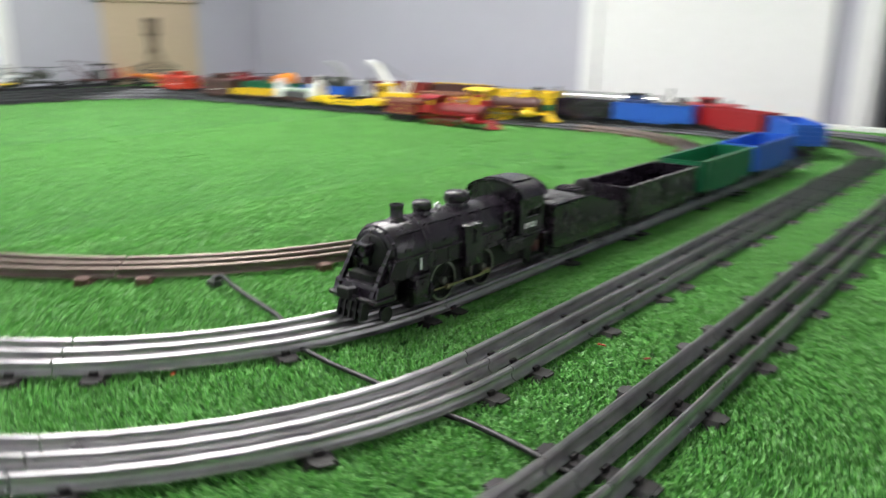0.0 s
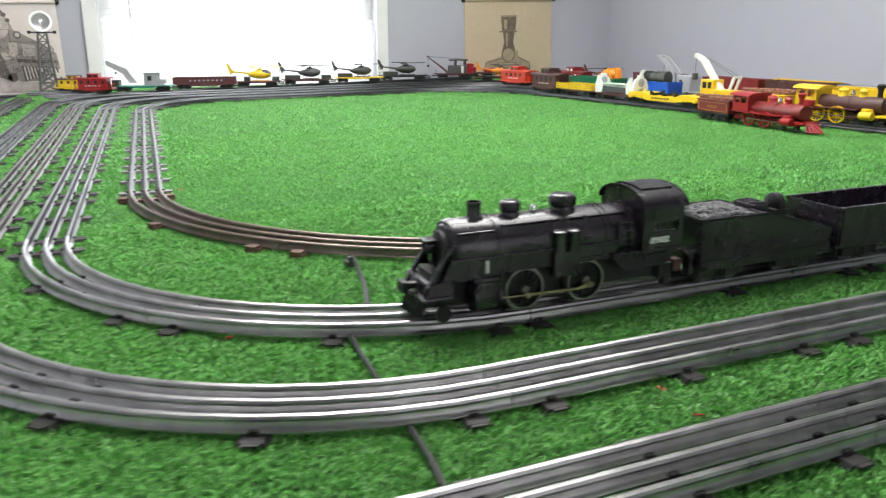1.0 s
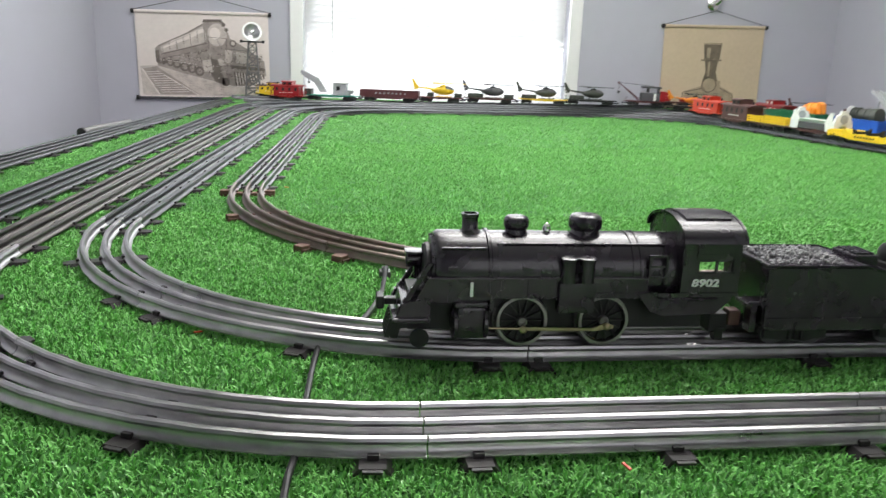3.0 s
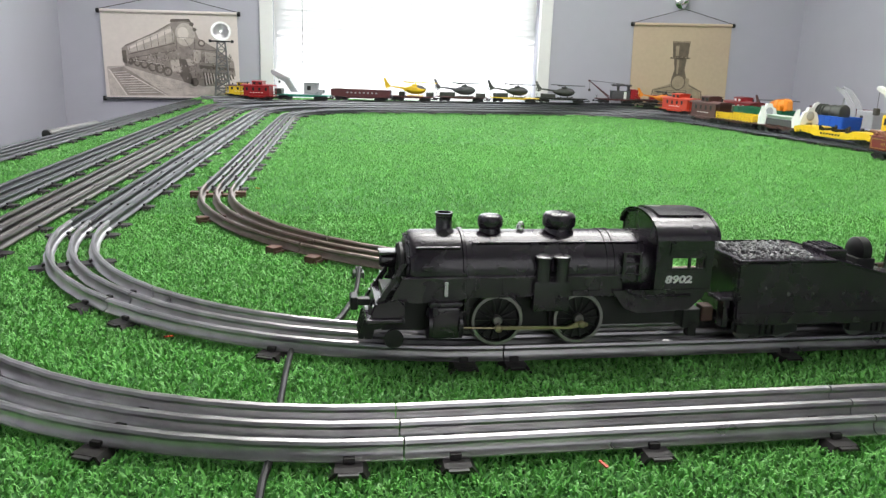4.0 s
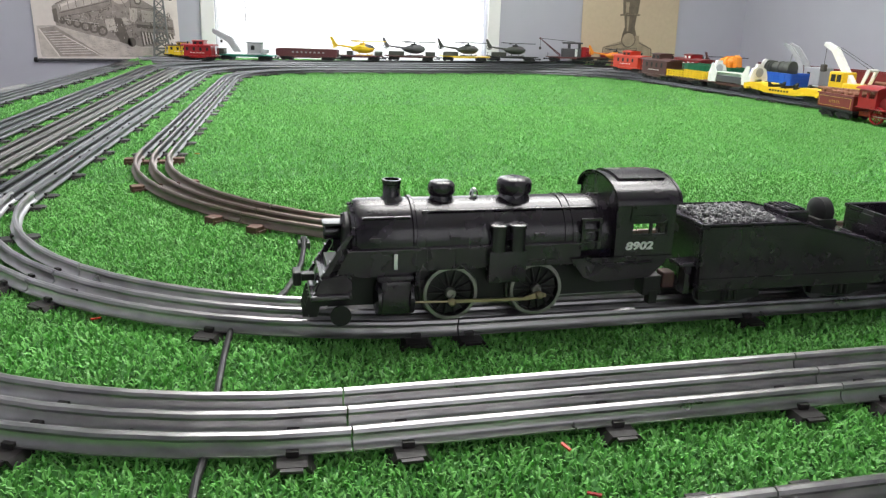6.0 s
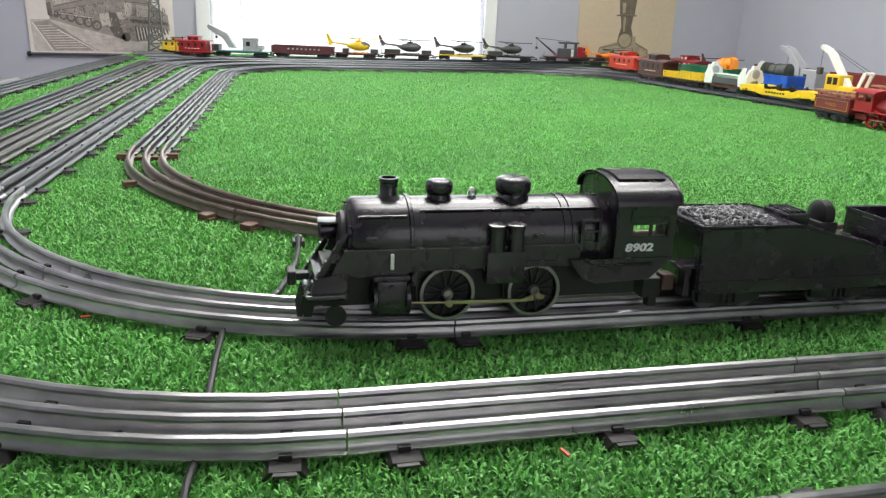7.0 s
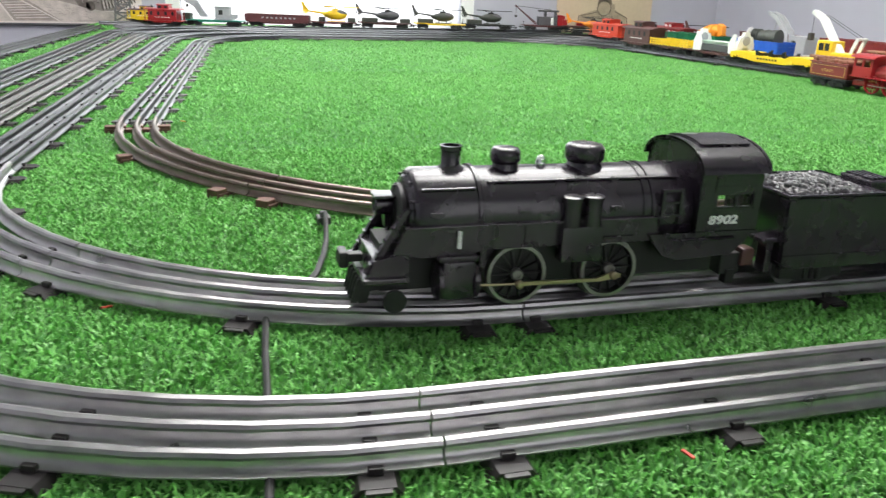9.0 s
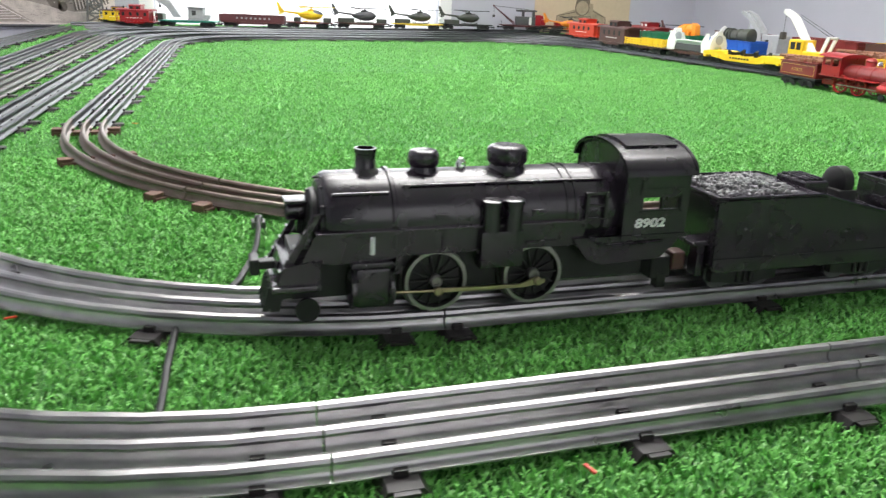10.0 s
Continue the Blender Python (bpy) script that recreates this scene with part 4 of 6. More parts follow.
    for z in (0.042, 0.0485, 0.0545):
        box(bm, -0.0600, -0.0500, min(s * 0.0215, s * 0.0230), max(s * 0.0215, s * 0.0230), z, z + 0.0012)
    part("ladder", bm, "black", boiler)
    bm = bmesh.new()
    prism(bm, [(-0.044, 0.0335), (-0.102, 0.0335), (-0.1005, 0.0290), (-0.092, 0.0210), (-0.060, 0.0195), (-0.052, 0.0225), (-0.046, 0.030)], "y", s * 0.0215, s * 0.0240)
    box(bm, -0.036, -0.020, min(s * 0.0205, s * 0.0232), max(s * 0.0205, s * 0.0232), 0.0322, 0.0334)
    cable(bm, [(-0.051, s * 0.0243, 0.0345), (-0.057, s * 0.0246, 0.0305), (-0.062, s * 0.0246, 0.0295), (-0.092, s * 0.0246, 0.0302)], 0.0007, 6)
    part("firebox_side", bm, "black", loco)

# cab with side windows, roof and hatch
CX0, CX1, CW2 = -0.1030, -0.0680, 0.0262
cab_z0, eave = 0.0335, 0.0650
bm = bmesh.new()
for s in (-1, 1):
    a, b = min(s * CW2, s * (CW2 - 0.0013)), max(s * CW2, s * (CW2 - 0.0013))
    if s > 0:
        box(bm, CX0, CX1, a, b, cab_z0, 0.0470)
    else:
        box(bm, CX0, -0.0985, a, b, cab_z0, 0.0470)
        box(bm, -0.0785, CX1, a, b, cab_z0, 0.0470)
    box(bm, CX0, CX1, a, b, 0.0530, eave)
    box(bm, CX1 - 0.0100, CX1, a, b, 0.0470, 0.0530)
    box(bm, CX0, CX0 + 0.0050, a, b, 0.0470, 0.0530)
    box(bm, -0.0895, -0.0880, a, b, 0.0470, 0.0530)
    box(bm, -0.1035, -0.0675, min(s * CW2, s * (CW2 + 0.0008)), max(s * CW2, s * (CW2 + 0.0008)), 0.0325, 0.0345)
    box(bm, -0.0770, -0.0762, min(s * CW2, s * (CW2 + 0.0006)), max(s * CW2, s * (CW2 + 0.0006)), 0.0545, 0.0630)
    a, b = min(s * CW2, s * (CW2 + 0.0005)), max(s * CW2, s * (CW2 + 0.0005))
    box(bm, -0.0995, -0.0758, a, b, 0.0545, 0.0575)
    box(bm, -0.0995, -0.0985, a, b, 0.0455, 0.0545)
    box(bm, -0.0995, -0.0768, a, b, 0.0455, 0.0463)
prism(bm, [(CW2 - 0.0015, cab_z0), (CW2 - 0.0015, eave)] + [((CW2 - 0.0015) * math.cos(t), eave + 0.0095 * math.sin(t)) for t in [math.pi * k / 12 for k in range(1, 12)]] + [(-CW2 + 0.0015, eave), (-CW2 + 0.0015, cab_z0)], "x", CX1 - 0.0018, CX1 - 0.0004)
cab = part("cab", bm, "black", loco)
bm = bmesh.new()
outer = [(0.0284 * math.cos(t), eave - 0.0012 + 0.0132 * math.sin(t)) for t in [math.pi * k / 20 for k in range(21)]]
inner = [(0.0270 * math.cos(t), eave - 0.0012 + 0.0118 * math.sin(t)) for t in [math.pi * k / 20 for k in range(20, -1, -1)]]
prism(bm, outer + inner, "x", -0.1050, -0.0665)
part("cab_roof", bm, "black", cab, smooth=True)
bm = bmesh.new()
hatch = [(0.0284 * math.cos(t), eave + 0.0132 * math.sin(t)) for t in [math.radians(58 + 64 * k / 8) for k in range(9)]]
prism(bm, hatch + [(-0.0140, eave + 0.006), (0.0140, eave + 0.006)], "x", -0.1000, -0.0720)
for x in (-0.1044, -0.0672):
    lip = [(0.0287 * math.cos(t), eave - 0.0012 + 0.0136 * math.sin(t)) for t in [math.pi * k / 20 for k in range(21)]]
    prism(bm, lip + [(0.0276 * math.cos(t), eave - 0.0012 + 0.0124 * math.sin(t)) for t in [math.pi * k / 20 for k in range(20, -1, -1)]], "x", x - 0.0007, x + 0.0007)
part("roof_hatch", bm, "black", cab, smooth=True)
writing("8902", 0.0082, Matrix.Translation((-0.0825, CW2 + 0.0003, 0.0402)) @ SIDE @ Matrix.Diagonal((1.02, 0.74, 1, 1)), "letter", cab, 0.12, 0.0003)

# front end: headlight, deck, beam and coupler
bm = bmesh.new()
lathe(bm, [(0.0040, 0.0765), (0.0046, 0.0775), (0.0046, 0.0880), (0.0040, 0.0887), (0.0034, 0.0870), (0.001, 0.0865)], Matrix.Translation((0, 0, BZ + 0.0040)) @ along_x, 20)
box(bm, 0.077, 0.0895, -0.0055, 0.0055, BZ + 0.0080, BZ + 0.0096, 0.0004)
box(bm, 0.077, 0.084, -0.003, 0.003, BZ - 0.006, BZ)
part("headlight", bm, "black", loco, smooth=True)
bm = bmesh.new()
prism(bm, [(0.0760, 0.0265), (0.0800, 0.0290), (0.0920, 0.0265), (0.0950, 0.0180), (0.0760, 0.0180)], "y", -0.0205, 0.0205)
box(bm, 0.0760, 0.0975, -0.0225, 0.0225, 0.0155, 0.0185, 0.0008)
for s in (-1, 1):
    rod(bm, (0.082, s * 0.008, 0.028), (0.0765, s * 0.010, BZ - 0.004), 0.0012, seg=8)
    box(bm, 0.0730, 0.0775, min(s * 0.014, s * 0.0200), max(s * 0.014, s * 0.0200), 0.028, BZ - 0.004, 0.001)
part("front_deck", bm, "black", loco)
for s in (-1, 1):
    bm = bmesh.new()
    prism(bm, [(0.0750, BZ + 0.006), (0.0775, BZ + 0.006), (0.0960, 0.0200), (0.0925, 0.0190)], "y", s * 0.0150, s * 0.0180)
    for k in range(5):
        u = (k + 0.7) / 5.6
        x, z = 0.0770 + u * 0.0185, BZ + 0.006 - u * 0.0300
        box(bm, x - 0.0004, x + 0.0013, min(s * 0.0145, s * 0.0186), max(s * 0.0145, s * 0.0186), z - 0.0005, z + 0.0006)
    part("front_ladder", bm, "black", loco)
bm = bmesh.new()
lathe(bm, [(0.0140, 0.0760), (0.0140, 0.0778), (0.0125, 0.0790), (0.0050, 0.0800), (0.0010, 0.0802)], Matrix.Translation((0, 0, BZ)) @ along_x, 28)
box(bm, 0.0770, 0.0796, -0.0008, 0.0008, BZ - 0.0135, BZ + 0.0135)
part("smokebox_door", bm, "flatblack", smokebox, smooth=True)
bm = bmesh.new()
prism(bm, [(0.0760, 0.0155), (0.0960, 0.0155), (0.0990, 0.0090), (0.0975, 0.0028), (0.0935, 0.0028), (0.0920, 0.0085), (0.0760, 0.0105)], "y", -0.0110, 0.0110)
for k in range(5):
    y = -0.0105 + k * 0.00525
    prism(bm, [(0.0960, 0.0150), (0.0982, 0.0145), (0.1012, 0.0035), (0.0982, 0.0032)], "y", y - 0.0008, y + 0.0008)
part("pilot", bm, "flatblack", loco)
bm = bmesh.new()
box(bm, 0.0940, 0.1030, -0.0028, 0.0028, 0.0205, 0.0245, 0.0008)
box(bm, 0.1010, 0.1055, -0.0062, 0.0052, 0.0185, 0.0262, 0.0012)
part("coupler", bm, "flatblack", loco)
# drawbar gear behind the cab
bm = bmesh.new()
box(bm, -0.1060, -0.0940, -0.0150, 0.0150, 0.0060, 0.0180, 0.001)
box(bm, -0.1035, -0.0980, 0.0100, 0.0155, 0.0010, 0.0090, 0.0006)
part("rear_frame", bm, "flatblack", loco)
bm = bmesh.new()
box(bm, -0.1125, -0.1050, 0.0085, 0.0170, 0.0110, 0.0205, 0.001)
part("drawbar_spring", bm, "brown", loco, "dull brown drawbar piece")

# ---- tender ----
tender = thing("coal_tender", on_track(-0.3865, 0.62, -90), "black slope-backed coal tender behind the locomotive", "toy tender")
truck(tender, 0.034)
truck(tender, -0.042)
couplers(tender, 0.071)
side = [(0.0585, 0.0140), (0.0600, 0.0495), (0.0580, 0.0502), (-0.004, 0.0502), (-0.074, 0.0325), (-0.075, 0.0310), (-0.075, 0.0140), (-0.07, 0.0105), (0.0545, 0.0105)]
bm = bmesh.new()
vs = prism(bm, side, "y", -0.0262, 0.0262)
bmesh.ops.bevel(bm, geom=list({e for v in vs for e in v.link_edges}), offset=0.0011, segments=2, affect="EDGES")
body = part("tank", bm, "black", tender, smooth=True)
bm = bmesh.new()
for s in (-1, 1):
    cable(bm, [(0.0585, s * 0.0257, 0.0504), (-0.004, s * 0.0257, 0.0504), (-0.074, s * 0.0257, 0.0328)], 0.0008, 6)
    box(bm, -0.074, 0.058, min(s * 0.0262, s * 0.0268), max(s * 0.0262, s * 0.0268), 0.0178, 0.0186)
cable(bm, [(0.0590, -0.0257, 0.0504), (0.0590, 0.0257, 0.0504)], 0.0008, 6)
part("beading", bm, "black", body)
bm = bmesh.new()
lumps(bm, 0.004, 0.053, -0.0195, 0.0195, 0.0490, 520, 0.0030, 3)
lumps(bm, 0.010, 0.048, -0.014, 0.014, 0.0505, 320, 0.0029, 4)
lumps(bm, 0.016, 0.042, -0.009, 0.009, 0.0520, 150, 0.0027, 5)
part("coal_load", bm, "coal", tender, "heap of glossy grey-black coal lumps")
bm = bmesh.new()
box(bm, -0.022, -0.006, -0.013, 0.010, 0.0440, 0.0530, 0.001)
for k in range(4):
    box(bm, -0.020 + k * 0.0035, -0.0185 + k * 0.0035, -0.011, 0.008, 0.053, 0.0542)
part("hatch", bm, "black", tender)
bm = bmesh.new()
lathe(bm, [(0.0088, 0), (0.0088, 0.006), (0.007, 0.0075), (0.002, 0.008)], Matrix.Translation((-0.0365, 0.0, 0.0500)) @ along_x @ Matrix.Translation((0, 0, -0.004)), 20)
box(bm, -0.043, -0.030, -0.0095, 0.0095, 0.0370, 0.0470, 0.001)
part("backup_light", bm, "flatblack", tender, smooth=True)
bm = bmesh.new()
box(bm, 0.0590, 0.0690, 0.0105, 0.0235, 0.0255, 0.0275, 0.0005)
box(bm, 0.0595, 0.0635, 0.0130, 0.0210, 0.0080, 0.0260, 0.0006)
part("footplate", bm, "black", tender)

gondola(on_track(-0.3865, 0.7935, -90), "black", "black open gondola wagon with ribbed ends", "wagons behind the locomotive", 0.186, 0.0315, 3)
gondola(on_track(-0.3865, 0.997, -90), "green", "dark green open gondola wagon", "wagons behind the locomotive", 0.186, 0.0345, 9)
gondola(on_track(-0.3865, 1.205, -90), "blue", "blue open gondola wagon", "wagons behind the locomotive", 0.186, 0.0345, 9)

# ---------------- wagons along the far wall ----------------
FAR = "train along the window wall"


def far(y):
    """Pose on the far siding, front towards smaller y."""
    return on_track(-2.63 - 0.2269 * (y - 0.1), y, -102.8)


def stand(m, x, z, turn=0):
    """A place on the deck of a wagon."""
    return m @ Matrix.Translation((x, 0, z)) @ Matrix.Rotation(radians(turn), 4, "Z")


caboose(on_track(-2.787, 0.080, -101.6) @ Matrix.Diagonal((0.85, 1, 0.74, 1)), "yellow", "yellow toy caboose with a dark roof", FAR, 0.13, "brown")
caboose(far(0.143) @ Matrix.Diagonal((0.88, 1, 0.92, 1)), "red", "bright red toy caboose with a cupola", FAR, 0.128)
m = far(0.288)
c = flatcar(m, "teal", "teal green flat wagon carrying a grey crane", FAR, 0.19)
bm = bmesh.new()
box(bm, -0.062, -0.004, -0.018, 0.018, 0.018, 0.0235, 0.001)
box(bm, -0.052, -0.006, -0.016, 0.016, 0.0235, 0.0560, 0.002)
box(bm, -0.056, -0.002, -0.018, 0.018, 0.056, 0.0590, 0.001)
box(bm, -0.072, -0.052, -0.013, 0.013, 0.0235, 0.036, 0.002)
crane_body = part("crane_house", bm, "grey", c, "grey crane house")
bm = bmesh.new()
box(bm, -0.030, -0.018, 0.0160, 0.0166, 0.034, 0.048)
box(bm, -0.030, -0.018, -0.0166, -0.0160, 0.034, 0.048)
part("window", bm, "flatblack", crane_body)
bm = bmesh.new()
prism(bm, [(0.006, 0.026), (0.018, 0.026), (0.046, 0.072), (0.105, 0.098), (0.108, 0.090), (0.104, 0.082), (0.060, 0.056), (0.040, 0.026)], "y", -0.008, 0.008)
part("boom", bm, "grey", c, "bent grey crane boom")
bm = bmesh.new()
cable(bm, [(0.098, 0, 0.090), (0.080, 0, 0.062)], 0.0007, 5)
box(bm, 0.077, 0.084, -0.002, 0.002, 0.054, 0.062, 0.001)
part("hook", bm, "flatblack", c)
bm = bmesh.new()
box(bm, 0.070, 0.092, -0.02, 0.02, 0.018, 0.036, 0.001)
part("crate", bm, "olive", c)
gondola(far(0.489), "maroon", "maroon gondola wagon with faded white lettering", FAR, 0.205, 0.022, 3, text="grey")
for y, mat, hmat, lab, hlab, ln in ((0.672, "maroon", "yellow", "maroon flat wagon with a yellow helicopter", "yellow toy helicopter parked on a flat wagon", 0.165),
                                    (0.862, "brown", "darkgrey", "brown flat wagon with a black helicopter and crates", "black and white toy helicopter on a flat wagon", 0.19),
                                    (1.075, "yellow", "olive", "yellow flat wagon with an olive helicopter", "dark olive toy helicopter on a yellow flat wagon", 0.19),
                                    (1.276, "flatblack", "olive", "black flat wagon with an olive helicopter", "dark olive toy helicopter on a black flat wagon", 0.20)):
    m = far(y)
    c = flatcar(m, mat, lab, FAR, ln)
    helicopter(stand(m, -0.012, 0.018, 180), hmat, hlab, 1.08)
    bm = bmesh.new()
    box(bm, 0.024, 0.080 if y != 0.672 else 0.045, -0.020, 0.020, 0.0181, 0.0325, 0.0015)
    part("crate", bm, "olive", c, "dark crate on the deck")
    if y < 1:
        bm = bmesh.new()
        box(bm, -0.088 if y > 0.8 else -0.078, -0.052, -0.018, 0.018, 0.0181, 0.0325, 0.0015)
        part("crate", bm, "olive", c, "dark crate on the deck")
m = far(1.520)
c = flatcar(m, "maroon", "maroon flat wagon carrying a maroon derrick crane", FAR, 0.16)
crane_boom(c, "maroon", (0.026, 0, 0.020), (0.108, 0, 0.086), 0.009)
bm = bmesh.new()
for s in (-1, 1):
    cable(bm, [(-0.030, s * 0.010, 0.076), (0.104, s * 0.004, 0.086)], 0.0009, 5)
cable(bm, [(0.106, 0, 0.084), (0.106, 0, 0.052)], 0.0007, 5)
box(bm, 0.102, 0.110, -0.004, 0.004, 0.044, 0.053, 0.001)
part("rigging", bm, "cord", c, "dark cables and a hook")
bm = bmesh.new()
box(bm, -0.055, 0.020, -0.018, 0.018, 0.018, 0.050, 0.003)
box(bm, -0.052, -0.046, -0.015, 0.015, 0.048, 0.072)
box(bm, -0.012, -0.006, -0.015, 0.015, 0.048, 0.072)
box(bm, -0.060, 0.018, -0.018, 0.018, 0.068, 0.075, 0.003)
part("crane_house", bm, "darkgrey", c, "dark grey crane house")
bm = bmesh.new()
box(bm, -0.040, -0.030, -0.0215, 0.0215, 0.020, 0.048, 0.001)
part("tank", bm, "toywhite", c, "white tank")
bm = bmesh.new()
box(bm, -0.078, -0.056, -0.016, 0.016, 0.018, 0.058, 0.004)
part("crane_cab", bm, "red", c, "red crane cab")
m = far(1.660)
c = flatcar(m, "brown", "brown flat wagon with red toy machines", FAR, 0.13)
bm = bmesh.new()
box(bm, 0.020, 0.062, -0.016, 0.016, 0.018, 0.040, 0.004)
box(bm, 0.030, 0.052, -0.013, 0.013, 0.040, 0.054, 0.004)
part("red_machine", bm, "red", c, "red toy vehicle body")
bm = bmesh.new()
box(bm, -0.055, -0.018, -0.016, 0.016, 0.018, 0.036, 0.004)
part("red_machine", bm, "red", c, "red toy vehicle body")

# ---------------- wagons along the right wall ----------------
ROW, BACK = "front row of trains on the right side", "back rows of trains on the right side"


def row(k, x):
    """Pose on the right-hand straight of loop k, front towards greater x."""
    y0, y1, x0, x1 = ((1.42, 1.645, -2.43, -0.540), (1.53, 1.745, -2.55, -0.3865), (1.64, 1.845, -2.67, -0.28), (1.75, 1.945, -2.79, -0.1765))[k]
    return on_track(x, y0 + (y1 - y0) * (x - x0) / (x1 - x0), math.degrees(math.atan2(y1 - y0, x1 - x0)))


caboose(on_track(-2.41, 1.533, 14), "redorange", "red-orange toy caboose on the bend", BACK, 0.155, "redorange")
helicopter(stand(on_track(-2.67, 1.60, 62), 0, 0.018), "orange", "orange toy helicopter above the red wagons", 0.95)
flatcar(on_track(-2.67, 1.60, 62), "flatblack", "black flat wagon under an orange helicopter", BACK, 0.18)
caboose(row(0, -2.075) @ Matrix.Diagonal((1, 1, 1.12, 1)), "brown", "dark brown toy caboose with a cupola", ROW, 0.150, "brown")
# stake wagon
m = row(0, -1.930)
c = flatcar(m, "brown", "brown flat wagon with yellow rack sides", ROW, 0.165)
for s in (-1, 1):
    bm = bmesh.new()
    for z in (0.0200, 0.0258, 0.0316):
        box(bm, -0.080, 0.080, min(s * 0.0255, s * 0.0272), max(s * 0.0255, s * 0.0272), z, z + 0.0036)
    for k in range(13):
        x = -0.078 + 0.156 * k / 12
        box(bm, x - 0.0015, x + 0.0015, min(s * 0.0272, s * 0.0288), max(s * 0.0272, s * 0.0288), 0.0181, 0.0365)
    part("rack_side", bm, "yellow", c, "yellow slatted rack")
for s in (-1, 1):
    bm = bmesh.new()
    for z in (0.0200, 0.0258, 0.0316):
        box(bm, min(s * 0.0788, s * 0.0802), max(s * 0.0788, s * 0.0802), -0.0255, 0.0255, z, z + 0.0036)
    part("rack_end", bm, "yellow", c, "yellow slatted rack")
# flat wagon with white ends and a pale trough
m = row(0, -1.757)
c = flatcar(m, "brown", "brown flat wagon with white ends and a pale green trough", ROW, 0.19)
for s in (-1, 1):
    bm = bmesh.new()
    prism(bm, [(-0.026, 0.0181), (-0.026, 0.040), (-0.019, 0.058), (-0.010, 0.062), (-0.008, 0.070), (0.008, 0.070), (0.010, 0.062), (0.019, 0.058), (0.026, 0.040), (0.026, 0.0181), (0.012, 0.0181), (0.010, 0.034), (-0.010, 0.034), (-0.012, 0.0181)], "x", min(s * 0.078, s * 0.070), max(s * 0.078, s * 0.070))
    part("end_frame", bm, "toywhite", c, "white arched end frame")
    bm = bmesh.new()
    lathe(bm, [(0.009, -0.0055), (0.011, -0.005), (0.011, 0.005), (0.009, 0.0055)], Matrix.Translation((s * 0.074, 0, 0.050)) @ along_x, 20)
    part("hub", bm, "grey", c)
    bm = bmesh.new()
    prism(bm, [(0.050 * s, 0.0185), (0.070 * s, 0.0185), (0.070 * s, 0.064), (0.060 * s, 0.064), (0.046 * s, 0.040)], "y", -0.0265, -0.0235)
    part("side_bracket", bm, "toywhite", c, "white side bracket")
bm = bmesh.new()
prism(bm, [(0.020 * math.cos(t), 0.040 + 0.016 * math.sin(t)) for t in [math.pi * k / 10 - math.pi for k in range(11)]] + [(0.022, 0.043), (-0.022, 0.043)], "x", -0.068, 0.068)
part("trough", bm, "palegreen", c, "pale green trough", smooth=True)
bm = bmesh.new()
box(bm, -0.069, 0.069, -0.0245, -0.0222, 0.020, 0.036, 0.001)
part("side_board", bm, "darkgrey", c)
# depressed yellow flat wagon
m = row(0, -1.578)
c = thing("well_wagon", m, "yellow depressed-centre flat wagon with black saddles", "toy wagon", ROW)
truck(c, 0.088)
truck(c, -0.088)
couplers(c, 0.122)
bm = bmesh.new()
vs = prism(bm, [(-0.122, 0.0150), (-0.122, 0.0260), (-0.100, 0.0290), (-0.062, 0.0290), (-0.050, 0.0220), (0.050, 0.0220), (0.062, 0.0290), (0.100, 0.0290), (0.122, 0.0260), (0.122, 0.0150), (0.068, 0.0135), (0.050, 0.0085), (-0.050, 0.0085), (-0.068, 0.0135)], "y", -0.027, 0.027)
bmesh.ops.bevel(bm, geom=list({e for v in vs for e in v.link_edges}), offset=0.001, segments=2, affect="EDGES")
for x in (-0.112, -0.07, 0.07, 0.112):
    box(bm, x - 0.004, x + 0.004, -0.0295, 0.0295, 0.012, 0.0185, 0.001)
part("deck", bm, "yellow", c)
for x in (-0.040, 0.0, 0.040):
    bm = bmesh.new()
    prism(bm, [(-0.022, 0.0221), (-0.024, 0.034), (-0.016, 0.028), (0.016, 0.028), (0.024, 0.034), (0.022, 0.0221)], "x", x - 0.004, x + 0.004)
    part("saddle", bm, "flatblack", c)
bars(c, [(-0.03 + k * 0.009, 0.006) for k in range(7)], 0.0165, 0.004, -0.0273, "flatblack")


